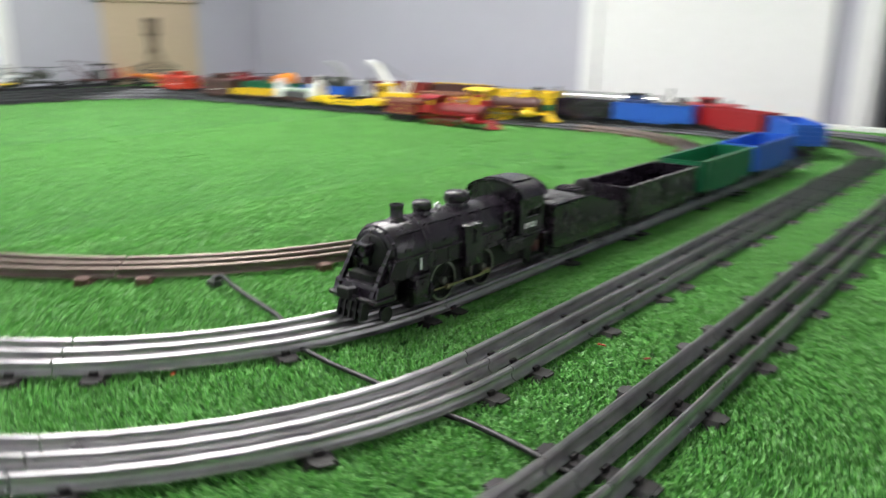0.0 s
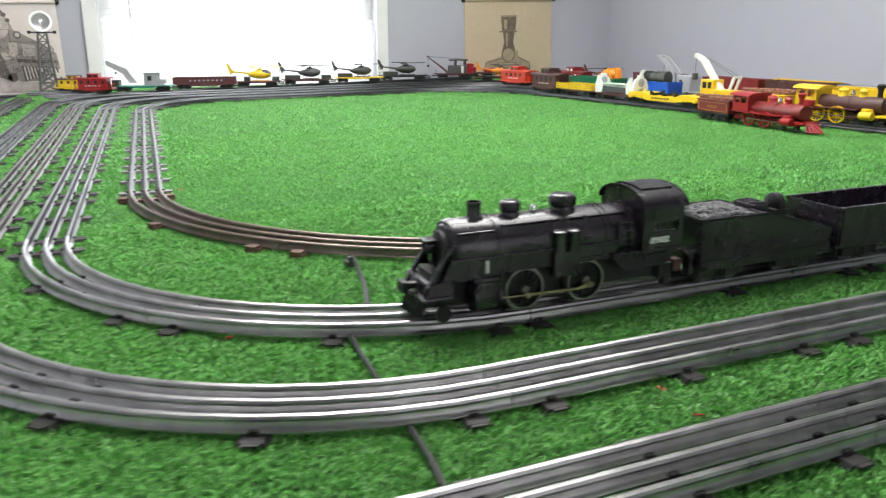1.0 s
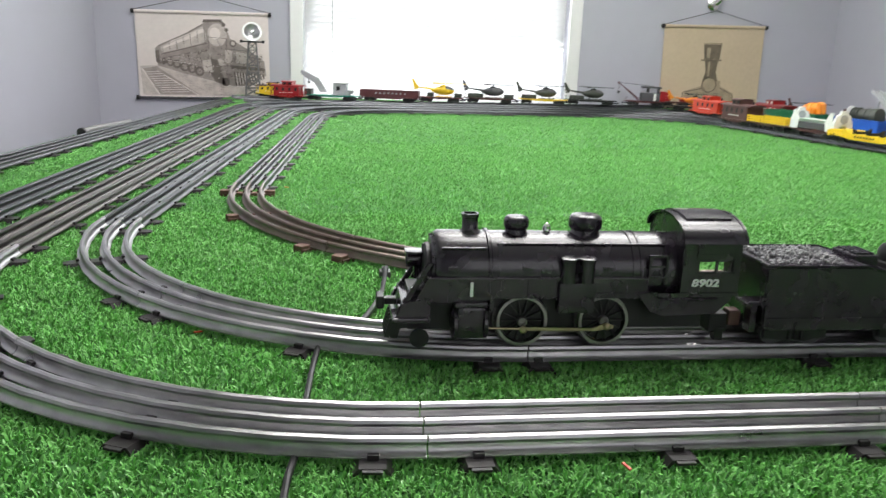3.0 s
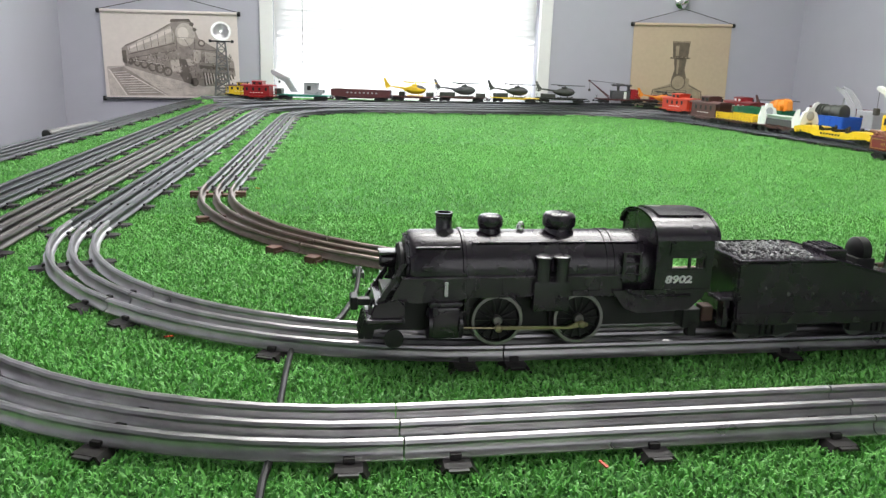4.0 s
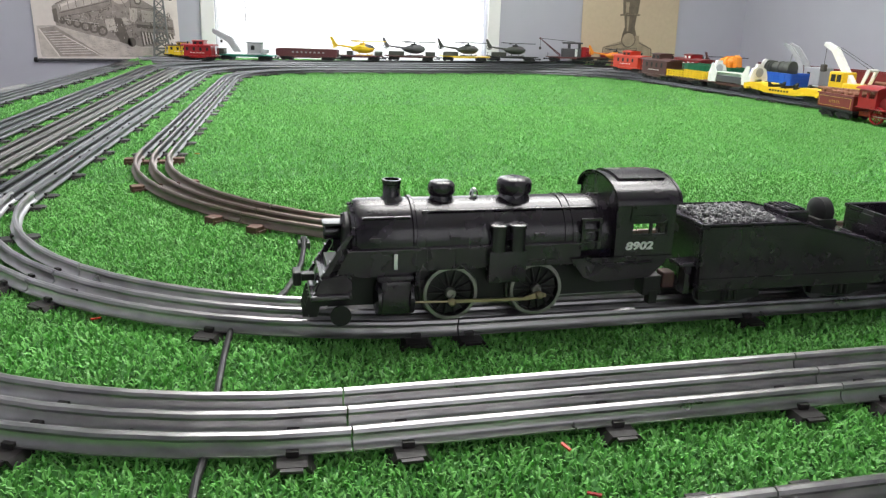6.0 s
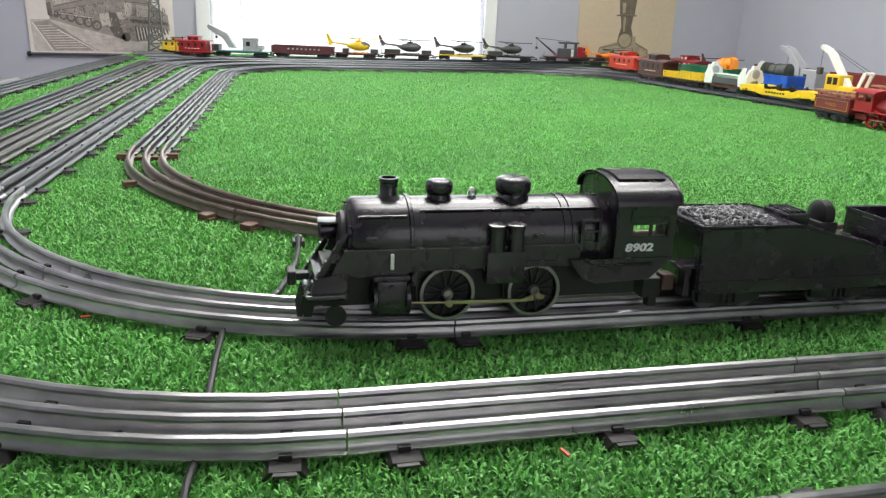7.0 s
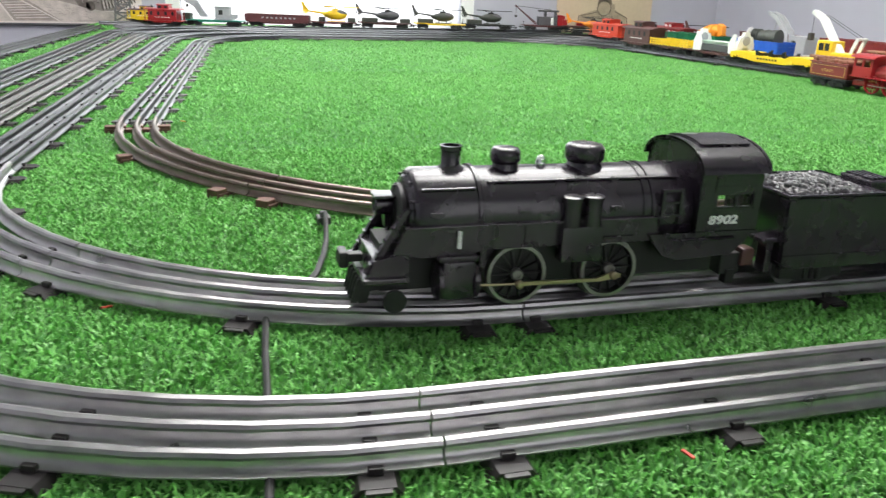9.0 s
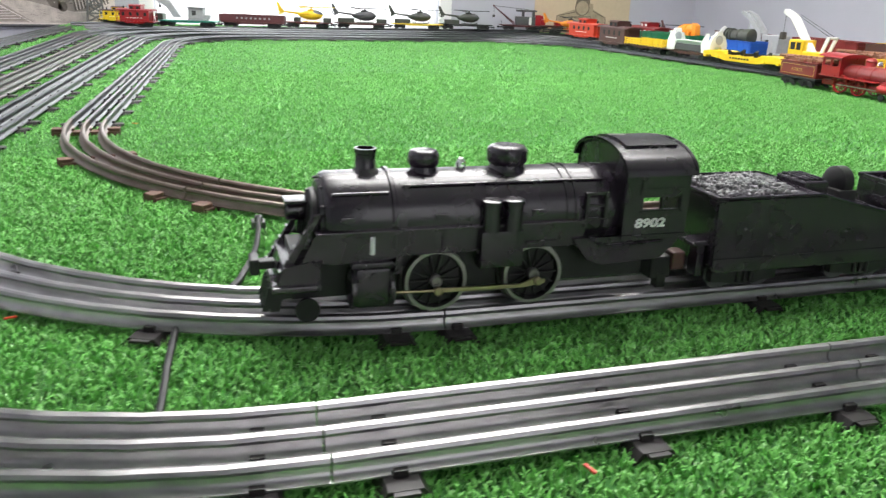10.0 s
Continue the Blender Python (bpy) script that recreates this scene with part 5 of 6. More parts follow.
def old_loco(m, body, boiler_mat, trim, wheels, label, group):
    """An old-time engine with a cowcatcher, a wooden cab and spoked drivers."""
    c = thing("old_time_locomotive", m, label, "toy locomotive", group)
    bm = bmesh.new()
    box(bm, -0.105, 0.060, -0.014, 0.014, 0.012, 0.022)
    box(bm, -0.105, 0.020, -0.0245, 0.0245, 0.0290, 0.0312, 0.0006)
    part("frame", bm, body, c)
    bm = bmesh.new()
    lathe(bm, [(0.0165, -0.060), (0.0165, 0.030), (0.0172, 0.031), (0.0172, 0.058), (0.0155, 0.061), (0.004, 0.062)], Matrix.Translation((0, 0, 0.040)) @ along_x, 26)
    for x in (-0.03, 0.0, 0.03):
        lathe(bm, [(0.0165, x - 0.001), (0.0171, x - 0.0009), (0.0171, x + 0.0009), (0.0165, x + 0.001)], Matrix.Translation((0, 0, 0.040)) @ along_x, 26)
    bl = part("boiler", bm, boiler_mat, c, smooth=True)
    bm = bmesh.new()
    lathe(bm, [(0.005, 0.055), (0.0042, 0.066), (0.0045, 0.070), (0.0072, 0.077), (0.0072, 0.080), (0.005, 0.0825), (0.002, 0.082)], Matrix.Translation((0.048, 0, 0)), 20)
    part("smokestack", bm, "flatblack" if trim == "yellow" else trim, bl, smooth=True)
    for x, r in ((0.018, 0.0065), (-0.020, 0.0085)):
        bm = bmesh.new()
        lathe(bm, [(r * 1.2, 0.054), (r, 0.057), (r, 0.065), (r * 1.12, 0.066), (r * 0.8, 0.070), (r * 0.2, 0.0725)], Matrix.Translation((x, 0, 0)), 18)
        part("dome", bm, trim, bl, smooth=True)
    bm = bmesh.new()
    lathe(bm, [(0.0035, 0.058), (0.0045, 0.060), (0.003, 0.066), (0.0005, 0.067)], Matrix.Translation((-0.001, 0, 0)), 14)
    part("bell", bm, "chrome", bl, "bright metal bell", smooth=True)
    bm = bmesh.new()
    box(bm, 0.058, 0.072, -0.007, 0.007, 0.056, 0.070, 0.0015)
    lathe(bm, [(0.006, 0.071), (0.006, 0.0735)], Matrix.Translation((0, 0, 0.063)) @ along_x, 16)
    part("headlight", bm, trim, c)
    cb = bmesh.new()
    for s in (-1, 1):
        a, b = min(s * 0.0245, s * 0.0230), max(s * 0.0245, s * 0.0230)
        box(cb, -0.100, -0.058, a, b, 0.0312, 0.050)
        box(cb, -0.100, -0.058, a, b, 0.063, 0.068)
        for x0, x1 in ((-0.100, -0.095), (-0.082, -0.0765), (-0.063, -0.058)):
            box(cb, x0, x1, a, b, 0.050, 0.063)
    box(cb, -0.0595, -0.058, -0.0230, 0.0230, 0.0312, 0.068)
    kb = part("cab", cb, body if trim != "yellow" else "yellow", c)
    bm = bmesh.new()
    prism(bm, [(0.029 * math.cos(t), 0.067 + 0.0075 * math.sin(t)) for t in [math.pi * k / 12 for k in range(13)]], "x", -0.106, -0.052)
    part("cab_roof", bm, body if trim != "yellow" else "yellow", kb, smooth=True)
    for s in (-1, 1):
        for x in (-0.058, -0.018):
            put("driving_wheel", wheels, c, Matrix.Translation((x, s * 0.0172, 0.0165)) @ Matrix.Rotation(math.pi if s < 0 else 0, 4, "Z"))
        for x in (0.030, 0.058):
            put("pilot_wheel", PILOT_WHEEL, c, Matrix.Translation((x, s * 0.0160, 0.0050)) @ Matrix.Rotation(math.pi if s < 0 else 0, 4, "Z"))
        bm = bmesh.new()
        lathe(bm, [(0.0080, 0.028), (0.0088, 0.029), (0.0088, 0.050), (0.0080, 0.051)], Matrix.Translation((0, s * 0.0205, 0.020)) @ along_x, 18)
        box(bm, 0.031, 0.048, min(s * 0.013, s * 0.024), max(s * 0.013, s * 0.024), 0.026, 0.034, 0.001)
        part("cylinder", bm, trim, c, smooth=True)
        bm = bmesh.new()
        box(bm, -0.060, 0.030, min(s * 0.0222, s * 0.0232), max(s * 0.0222, s * 0.0232), 0.0155, 0.0175)
        part("side_rod", bm, "gunmetal", c)
        bm = bmesh.new()
        for x in (-0.058, -0.018):
            pts = [(x + 0.0185 * math.cos(t), 0.0165 + 0.0185 * math.sin(t)) for t in [math.pi * k / 10 for k in range(1, 10)]]
            prism(bm, pts + [(a * 0 + x + (a - x) * 0.93, 0.0165 + (b - 0.0165) * 0.93) for a, b in pts[::-1]], "y", s * 0.0155, s * 0.0215)
        part("splasher", bm, trim, c)
    bm = bmesh.new()
    box(bm, 0.056, 0.076, -0.022, 0.022, 0.018, 0.0225, 0.0008)
    n = 9
    for k in range(n):
        u = -1 + 2 * k / (n - 1)
        reach = 0.104 - 0.020 * abs(u)
        rod(bm, (0.077, u * 0.012, 0.0200), (reach, u * 0.019, 0.0035), 0.0014, seg=6)
    cable(bm, [(0.084, -0.020, 0.0035), (0.104, 0, 0.0035), (0.084, 0.020, 0.0035)], 0.0016, 6)
    prism(bm, [(0.074, 0.019), (0.078, 0.019), (0.098, 0.004), (0.074, 0.004)], "y", -0.008, 0.008)
    part("cowcatcher", bm, trim, c)
    return c


def old_tender(m, body, trim, load, label, group, text=""):
    c = thing("old_time_tender", m, label, "toy tender", group)
    truck(c, 0.026)
    truck(c, -0.026)
    bm = bmesh.new()
    box(bm, -0.056, 0.056, -0.025, 0.025, 0.014, 0.018, 0.0008)
    part("underframe", bm, "flatblack", c)
    bm = bmesh.new()
    box(bm, -0.053, 0.053, -0.0245, 0.0245, 0.0181, 0.046, 0.003)
    box(bm, -0.054, 0.054, -0.0262, 0.0262, 0.0455, 0.0485, 0.0012)
    tk = part("tank", bm, body, c)
    bm = bmesh.new()
    for s in (-1, 1):
        y0, y1 = min(s * 0.0245, s * 0.0251), max(s * 0.0245, s * 0.0251)
        for z in (0.0225, 0.0415):
            box(bm, -0.047, 0.047, y0, y1, z, z + 0.0007)
        for x in (-0.047, 0.047):
            box(bm, x - 0.0004, x + 0.0004, y0, y1, 0.0225, 0.0415)
    part("lining", bm, trim, tk)
    g = random.Random(7)
    for k in range(9):
        x, y = -0.045 + 0.011 * k, g.uniform(-0.006, 0.006)
        bm = bmesh.new()
        rod(bm, (x, -0.020 + y, 0.0510), (x + g.uniform(-0.01, 0.01), 0.020 + y, 0.0525), 0.0042, seg=8)
        part("log", bm, load, c)
        bm = bmesh.new()
        rod(bm, (x - 0.02 + y, -0.016 + k * 0.004, 0.0555), (x + 0.02, -0.014 + k * 0.0035, 0.0565), 0.0034, seg=8)
        part("log", bm, load, c)
    if text:
        writing(text, 0.0085, Matrix.Translation((0, -0.0253, 0.0320)) @ RSIDE, trim, tk)
    return c


RED_DRIVER = wheel_mesh("driving_wheel", 0.0165, "red", 12, 0.0045)
YELLOW_DRIVER = wheel_mesh("driving_wheel", 0.0165, "yellow", 12, 0.0045)
# the red engine stands on the turf before the tracks
a = radians(-3)
old_loco(on_track(-1.134, 1.446, -3, 0.0035) @ Matrix.Diagonal((1.13, 1.05, 0.92, 1)), "red", "deepred", "red", RED_DRIVER, "bright red old-time toy locomotive standing on the turf", "old-time engines")
old_tender(on_track(-1.134 - 0.180 * math.cos(a), 1.446 - 0.180 * math.sin(a), -3, 0.0035) @ Matrix.Diagonal((1.0, 1.0, 0.94, 1)), "deepred", "goldline", "wood", "dark red tender with gold lining and firewood", "old-time engines", "A.T.& S.F.")
old_loco(row(0, -1.075) @ Matrix.Diagonal((1.15, 1.05, 1.0, 1)), "maroon", "brown", "yellow", YELLOW_DRIVER, "yellow and brown old-time toy locomotive on the rails", "old-time engines")
old_tender(row(0, -1.268), "yellow", "maroon", "wood", "yellow tender with brown lining and firewood", "old-time engines")

# second row
m = row(1, -2.000)
gondola(m, "green", "green gondola wagon carrying an orange drum", BACK, 0.22, 0.032, 9)
c = thing("orange_machine", stand(m, 0.055, 0.0161), "orange toy mixer machine loaded in a green wagon", "toy machine")
bm = bmesh.new()
tip = Matrix.Translation((0.006, 0, 0.040)) @ Matrix.Rotation(radians(80), 4, "Y")
lathe(bm, [(0.007, -0.032), (0.013, -0.029), (0.018, -0.018), (0.0195, -0.004), (0.0185, 0.010), (0.014, 0.022), (0.010, 0.030)], tip, 22)
for z, r in ((-0.020, 0.0180), (-0.004, 0.0205), (0.011, 0.0190)):
    lathe(bm, [(r - 0.002, z - 0.0022), (r + 0.0012, z - 0.0016), (r + 0.0012, z + 0.0016), (r - 0.002, z + 0.0022)], tip, 22)
part("drum", bm, "orange", c, smooth=True)
bm = bmesh.new()
box(bm, -0.040, 0.040, -0.016, 0.016, 0.0, 0.026, 0.002)
for x in (-0.026, 0.026):
    prism(bm, [(x - 0.006, 0.026), (x + 0.006, 0.026), (x + 0.003, 0.044), (x - 0.003, 0.044)], "y", -0.017, -0.013)
    prism(bm, [(x - 0.006, 0.026), (x + 0.006, 0.026), (x + 0.003, 0.044), (x - 0.003, 0.044)], "y", 0.013, 0.017)
part("chassis", bm, "orange", c)
bm = bmesh.new()
prism(bm, [(0.036, 0.030), (0.052, 0.034), (0.048, 0.058), (0.034, 0.064), (0.030, 0.052)], "y", -0.008, 0.008)
part("hopper", bm, "orange", c)
m = row(1, -1.752)
gondola(m, "blue", "bright blue gondola wagon carrying a dark engine", BACK, 0.165, 0.033, 9)
c = thing("engine_load", stand(m, 0.01, 0.0161) @ Matrix.Diagonal((0.66, 0.75, 0.90, 1)), "dark green jet engine load in a blue wagon", "toy cargo")
bm = bmesh.new()
lathe(bm, [(0.010, -0.075), (0.015, -0.070), (0.017, -0.05), (0.0165, -0.02), (0.019, 0.0), (0.019, 0.03), (0.022, 0.05), (0.0225, 0.066), (0.019, 0.068)], Matrix.Translation((0, 0, 0.046)) @ along_x, 24)
for x in (-0.06, -0.045, -0.03, 0.01, 0.035):
    lathe(bm, [(0.017, x - 0.002), (0.0205, x - 0.0015), (0.0205, x + 0.0015), (0.017, x + 0.002)], Matrix.Translation((0, 0, 0.046)) @ along_x, 24)
part("engine_casing", bm, "olive", c, smooth=True)
bm = bmesh.new()
lathe(bm, [(0.016, -0.080), (0.019, -0.078), (0.019, -0.074), (0.008, -0.072)], Matrix.Translation((-0.006, 0, 0.050)) @ along_x, 20)
part("nozzle_ring", bm, "toywhite", c, "white ring")
bm = bmesh.new()
for x in (-0.05, 0.04):
    box(bm, x - 0.005, x + 0.005, -0.016, 0.016, 0.0, 0.032, 0.001)
part("cradle", bm, "flatblack", c)
# white crane with a yellow cab
m = row(1, -1.500)
c = flatcar(m, "flatblack", "black flat wagon carrying a yellow crane with a white boom", BACK, 0.20)
bm = bmesh.new()
box(bm, -0.062, -0.020, -0.020, 0.020, 0.018, 0.064, 0.003)
box(bm, -0.020, 0.050, -0.020, 0.020, 0.018, 0.040, 0.003)
cabin = part("crane_cab", bm, "yellow", c, "yellow crane cab")
bm = bmesh.new()
box(bm, -0.055, -0.042, -0.0206, -0.0200, 0.042, 0.058)
box(bm, -0.038, -0.026, -0.0206, -0.0200, 0.042, 0.058)
part("window", bm, "flatblack", cabin)
bm = bmesh.new()
prism(bm, [(-0.020, 0.040), (-0.004, 0.040), (-0.070, 0.116), (-0.102, 0.128), (-0.106, 0.120), (-0.080, 0.108)], "y", -0.007, 0.007)
part("boom", bm, "toywhite", c, "white crane boom")
bm = bmesh.new()
for s in (-1, 1):
    prism(bm, [(0.022, 0.040), (0.030, 0.040), (0.044, 0.074), (0.034, 0.074)], "y", s * 0.010, s * 0.013)
rod(bm, (0.039, -0.013, 0.072), (0.039, 0.013, 0.072), 0.003, seg=8)
part("gantry", bm, "toywhite", c, "white gantry")
bm = bmesh.new()
for s in (-1, 1):
    cable(bm, [(0.039, s * 0.008, 0.073), (-0.066, s * 0.005, 0.118)], 0.0006, 5)
cable(bm, [(-0.102, 0, 0.120), (-0.102, 0, 0.075)], 0.0006, 5)
box(bm, -0.108, -0.096, -0.006, 0.006, 0.060, 0.077, 0.003)
part("rigging", bm, "cord", c, "dark cables and hook block")
for x, mat, lab, h in ((-1.30, "deepred", "dark red gondola wagon", 0.034), (-1.105, "yellow", "yellow gondola wagon with a green stripe", 0.050), (-0.940, "black", "black wagon with tall plain sides", 0.036)):
    ln = 0.15 if mat == "black" else 0.18
    c = gondola(row(1, x), mat, lab, BACK, ln, h, 7)
    if mat == "yellow":
        bm = bmesh.new()
        for s in (-1, 1):
            box(bm, -0.088, 0.088, min(s * 0.0287, s * 0.0292), max(s * 0.0287, s * 0.0292), 0.022, 0.036)
        part("stripe", bm, "green", c)
m = row(1, -0.772)
gondola(m, "blue", "bright blue gondola wagon near the bend", BACK, 0.185, 0.036, 9)
c = thing("toy_tractor", stand(m, -0.040, 0.0161), "dark blue toy machine loaded in a blue wagon", "toy machine")
bm = bmesh.new()
box(bm, -0.040, 0.030, -0.017, 0.017, 0.0, 0.044, 0.004)
box(bm, -0.028, 0.012, -0.015, 0.015, 0.044, 0.054, 0.003)
part("body", bm, "navy", c)
bm = bmesh.new()
box(bm, -0.030, 0.014, -0.016, 0.016, 0.054, 0.057, 0.001)
part("roof", bm, "flatblack", c)
c = thing("toy_tractor", stand(m, 0.048, 0.0161), "dark grey toy machine loaded in a blue wagon", "toy machine")
bm = bmesh.new()
box(bm, -0.036, 0.030, -0.017, 0.017, 0.0, 0.040, 0.004)
rod(bm, (-0.020, 0, 0.040), (-0.014, 0, 0.072), 0.0022, seg=8)
lathe(bm, [(0.010, 0.0), (0.012, 0.004), (0.012, 0.010), (0.008, 0.013)], Matrix.Translation((0.012, 0, 0.040)), 16)
part("body", bm, "darkgrey", c)
gondola(on_track(-0.425, 1.559, -60), "blue", "blue open gondola wagon on the bend", "wagons behind the locomotive", 0.180, 0.0345, 9)
gondola(on_track(-0.578, 1.695, -28), "red", "bright red gondola wagon on the bend", BACK, 0.185, 0.036, 9)

# third and fourth rows, seen over the others
c = flatcar(row(2, -1.785), "grey", "grey flat wagon with a grey loader arm", BACK, 0.21)
bm = bmesh.new()
prism(bm, [(-0.005, 0.018), (0.010, 0.018), (0.002, 0.070), (-0.040, 0.108), (-0.075, 0.118), (-0.074, 0.110), (-0.048, 0.098), (-0.014, 0.064)], "y", -0.012, -0.009)
prism(bm, [(-0.005, 0.018), (0.010, 0.018), (0.002, 0.070), (-0.040, 0.108), (-0.075, 0.118), (-0.074, 0.110), (-0.048, 0.098), (-0.014, 0.064)], "y", 0.009, 0.012)
rod(bm, (-0.072, -0.012, 0.113), (-0.072, 0.012, 0.113), 0.002, seg=8)
rod(bm, (-0.055, -0.010, 0.020), (-0.040, -0.010, 0.100), 0.0016, seg=6)
part("loader_arm", bm, "grey", c, "grey angled loader arm")
bm = bmesh.new()
box(bm, 0.018, 0.075, -0.020, 0.020, 0.018, 0.062, 0.003)
kb = part("cabin", bm, "grey", c, "grey cabin")
bm = bmesh.new()
box(bm, 0.032, 0.042, -0.0206, -0.0200, 0.022, 0.050)
part("doorway", bm, "flatblack", kb)
caboose(row(2, -2.265), "red", "red toy wagon with pale windows", BACK, 0.16, "deepred", "toywhite")
for x, mat, lab in ((-1.565, "deepred", "dark red wagon in the third row"), (-1.355, "brown", "brown wagon in the third row"), (-1.155, "grey", "grey wagon in the third row")):
    gondola(row(2, x), mat, lab, BACK, 0.19, 0.048, 7)
caboose(row(2, -0.685), "red", "red toy caboose behind the blue wagon", BACK, 0.150)
# silver coach
c = car("passenger_coach", row(2, -0.925), "silver toy passenger coach in the third row", BACK, 0.24, "silver")
bm = bmesh.new()
prism(bm, [(-0.026, 0.0157), (-0.0268, 0.050)] + [(0.0262 * -math.cos(t), 0.056 + 0.010 * math.sin(t)) for t in [math.pi * k / 10 for k in range(11)]] + [(0.0268, 0.050), (0.026, 0.0157)], "x", -0.118, 0.118)
bd = part("body", bm, "silver", c, smooth=True)
for k in range(7):
    bm = bmesh.new()
    box(bm, -0.096 + k * 0.032 - 0.009, -0.096 + k * 0.032 + 0.009, -0.0274, -0.0266, 0.037, 0.047)
    part("window", bm, "flatblack", bd)
helicopter(stand(row(3, -1.22), 0, 0.018, 180), "olive", "dark toy helicopter in the back row", 0.9)
flatcar(row(3, -1.22), "brown", "brown flat wagon under a dark helicopter", BACK, 0.2)
gondola(row(3, -1.45), "yellow", "yellow wagon in the back row", BACK, 0.19, 0.044, 7)
gondola(row(3, -1.98), "maroon", "maroon wagon in the back row", BACK, 0.19, 0.040, 7)
flatcar(row(3, -2.25), "darkgrey", "dark flat wagon in the back row", BACK, 0.2)
helicopter(stand(row(3, -2.25), 0, 0.018, 10), "brown", "brown toy helicopter in the back row", 0.95)

# ---------------- floodlight tower ----------------
tw = thing("floodlight_tower", Matrix.Translation((-2.90, 0.000, 0.0)) @ Matrix.Rotation(radians(6), 4, "Z"), "grey lattice toy tower with a round chrome floodlight", "toy tower")
H, b0, b1 = 0.198, 0.026, 0.013
bm = bmesh.new()
box(bm, -0.03, 0.03, -0.03, 0.03, 0.0, 0.007, 0.001)
part("base", bm, "darkgrey", tw)
for sx in (-1, 1):
    for sy in (-1, 1):
        bm = bmesh.new()
        rod(bm, (sx * b0, sy * b0, 0.006), (sx * b1, sy * b1, H), 0.0036, 0.0030, 8)
        part("tower_leg", bm, "towergrey", tw)
bm = bmesh.new()
n = 7
for k in range(n):
    z0, z1 = 0.008 + (H - 0.01) * k / n, 0.008 + (H - 0.01) * (k + 1) / n
    r0, r1 = b0 + (b1 - b0) * z0 / H, b0 + (b1 - b0) * z1 / H
    for s in (-1, 1):
        for p, q in (((s * r0, -r0, z0), (s * r1, r1, z1)), ((s * r0, r0, z0), (s * r1, -r1, z1)), ((-r0, s * r0, z0), (r1, s * r1, z1)), ((r0, s * r0, z0), (-r1, s * r1, z1)), ((-r1, s * r1, z1), (r1, s * r1, z1)), ((s * r1, -r1, z1), (s * r1, r1, z1))):
            rod(bm, p, q, 0.0019, seg=5)
part("bracing", bm, "towergrey", tw)
bm = bmesh.new()
box(bm, -0.022, 0.022, -0.040, 0.040, H - 0.002, H + 0.003, 0.001)
for y in (-0.038, 0.038):
    box(bm, -0.006, 0.006, y - 0.005, y + 0.005, H - 0.004, H + 0.006, 0.001)
part("platform", bm, "flatblack", tw)
tilt = Matrix.Translation((0, 0, H + 0.032)) @ Matrix.Rotation(radians(72), 4, "Y")
bm = bmesh.new()
lathe(bm, [(0.002, -0.018), (0.014, -0.014), (0.028, 0.004), (0.0345, 0.006), (0.0345, 0.010), (0.028, 0.010), (0.024, 0.004), (0.012, -0.006), (0.002, -0.009)], tilt, 28)
lm = part("reflector", bm, "silver", tw, "round chrome reflector", smooth=True)
bm = bmesh.new()
lathe(bm, [(0.0300, 0.0095), (0.0345, 0.0102), (0.0350, 0.0125), (0.0300, 0.0125), (0.0300, 0.0095)], tilt, 28, False)
part("rim", bm, "toywhite", lm, "white rim")
bm = bmesh.new()
lathe(bm, [(0.0055, 0.002), (0.0055, 0.009), (0.002, 0.011)], tilt, 14)
part("bulb", bm, "chrome", lm)

# ---------------- hanging pictures ----------------
def hanging(name, y0, y1, z0, z1, slope, sheet, label):
    """A canvas between a rod and a bottom bar, hung by a cord from a nail; local x along the wall, y up."""
    w, h = y1 - y0, z1 - z0
    m = Matrix.Translation((WALL_FAR + 0.006, y0, z1)) @ Matrix(((0, 0, 1, 0), (1, 0, 0, 0), (0, 1, 0, 0), (0, 0, 0, 1))) @ Matrix.Rotation(math.atan(slope), 4, "Z")
    c = thing(name, m, label, "wall hanging", "canvas prints on the window wall")
    bm = bmesh.new()
    box(bm, 0.006, w - 0.006, -h + 0.004, -0.004, 0.0022, 0.0042)
    part("canvas", bm, sheet, c)
    for z, mat, nm in ((0.0, sheet, "top_rod"), (-h, "darkgrey", "bottom_bar")):
        bm = bmesh.new()
        rod(bm, (0.004, z, 0.005), (w - 0.004, z, 0.005), 0.0065 if nm == "top_rod" else 0.0045, seg=12)
        rd = part(nm, bm, mat, c, smooth=True)
        for x in (0.0, w):
            bm = bmesh.new()
            lathe(bm, [(0.0075, -0.006), (0.0085, -0.004), (0.0085, 0.004), (0.0075, 0.006)], Matrix.Translation((x, z, 0.005)) @ along_x, 14)
            part("end_cap", bm, "flatblack", rd)
    bm = bmesh.new()
    cable(bm, [(0.004, 0.006, 0.006), (w * 0.5, 0.062, 0.004), (w - 0.004, 0.006, 0.006)], 0.0013, 6)
    part("hanging_cord", bm, "cord", c)
    return c, w, h


def ink(c, mat, polys, lift, w, h, name="print"):
    """Flat printed shapes, in fractions of the sheet's width and depth."""
    for poly in polys:
        bm = bmesh.new()
        prism(bm, [(x * w, -y * h) for x, y in poly], "z", 0.0046 + lift, 0.0048 + lift)
        part(name, bm, mat, c)


def disc(x, y, r, k=1.0, n=14):
    return [(x + r * math.cos(2 * math.pi * j / n), y + r * k * math.sin(2 * math.pi * j / n)) for j in range(n)]


def bar(x0, y0, x1, y1, t):
    d = Vector((x1 - x0, (y1 - y0)))
    p = Vector((-d.y, d.x)).normalized() * t
    return [(x0 + p.x, y0 + p.y), (x1 + p.x, y1 + p.y), (x1 - p.x, y1 - p.y), (x0 - p.x, y0 - p.y)]


pic, w, h = hanging("train_print", -0.441, 0.052, -0.0185, 0.293, 0.013, "paper", "sepia canvas print of a large steam train on rails")
rnd = random.Random(5)


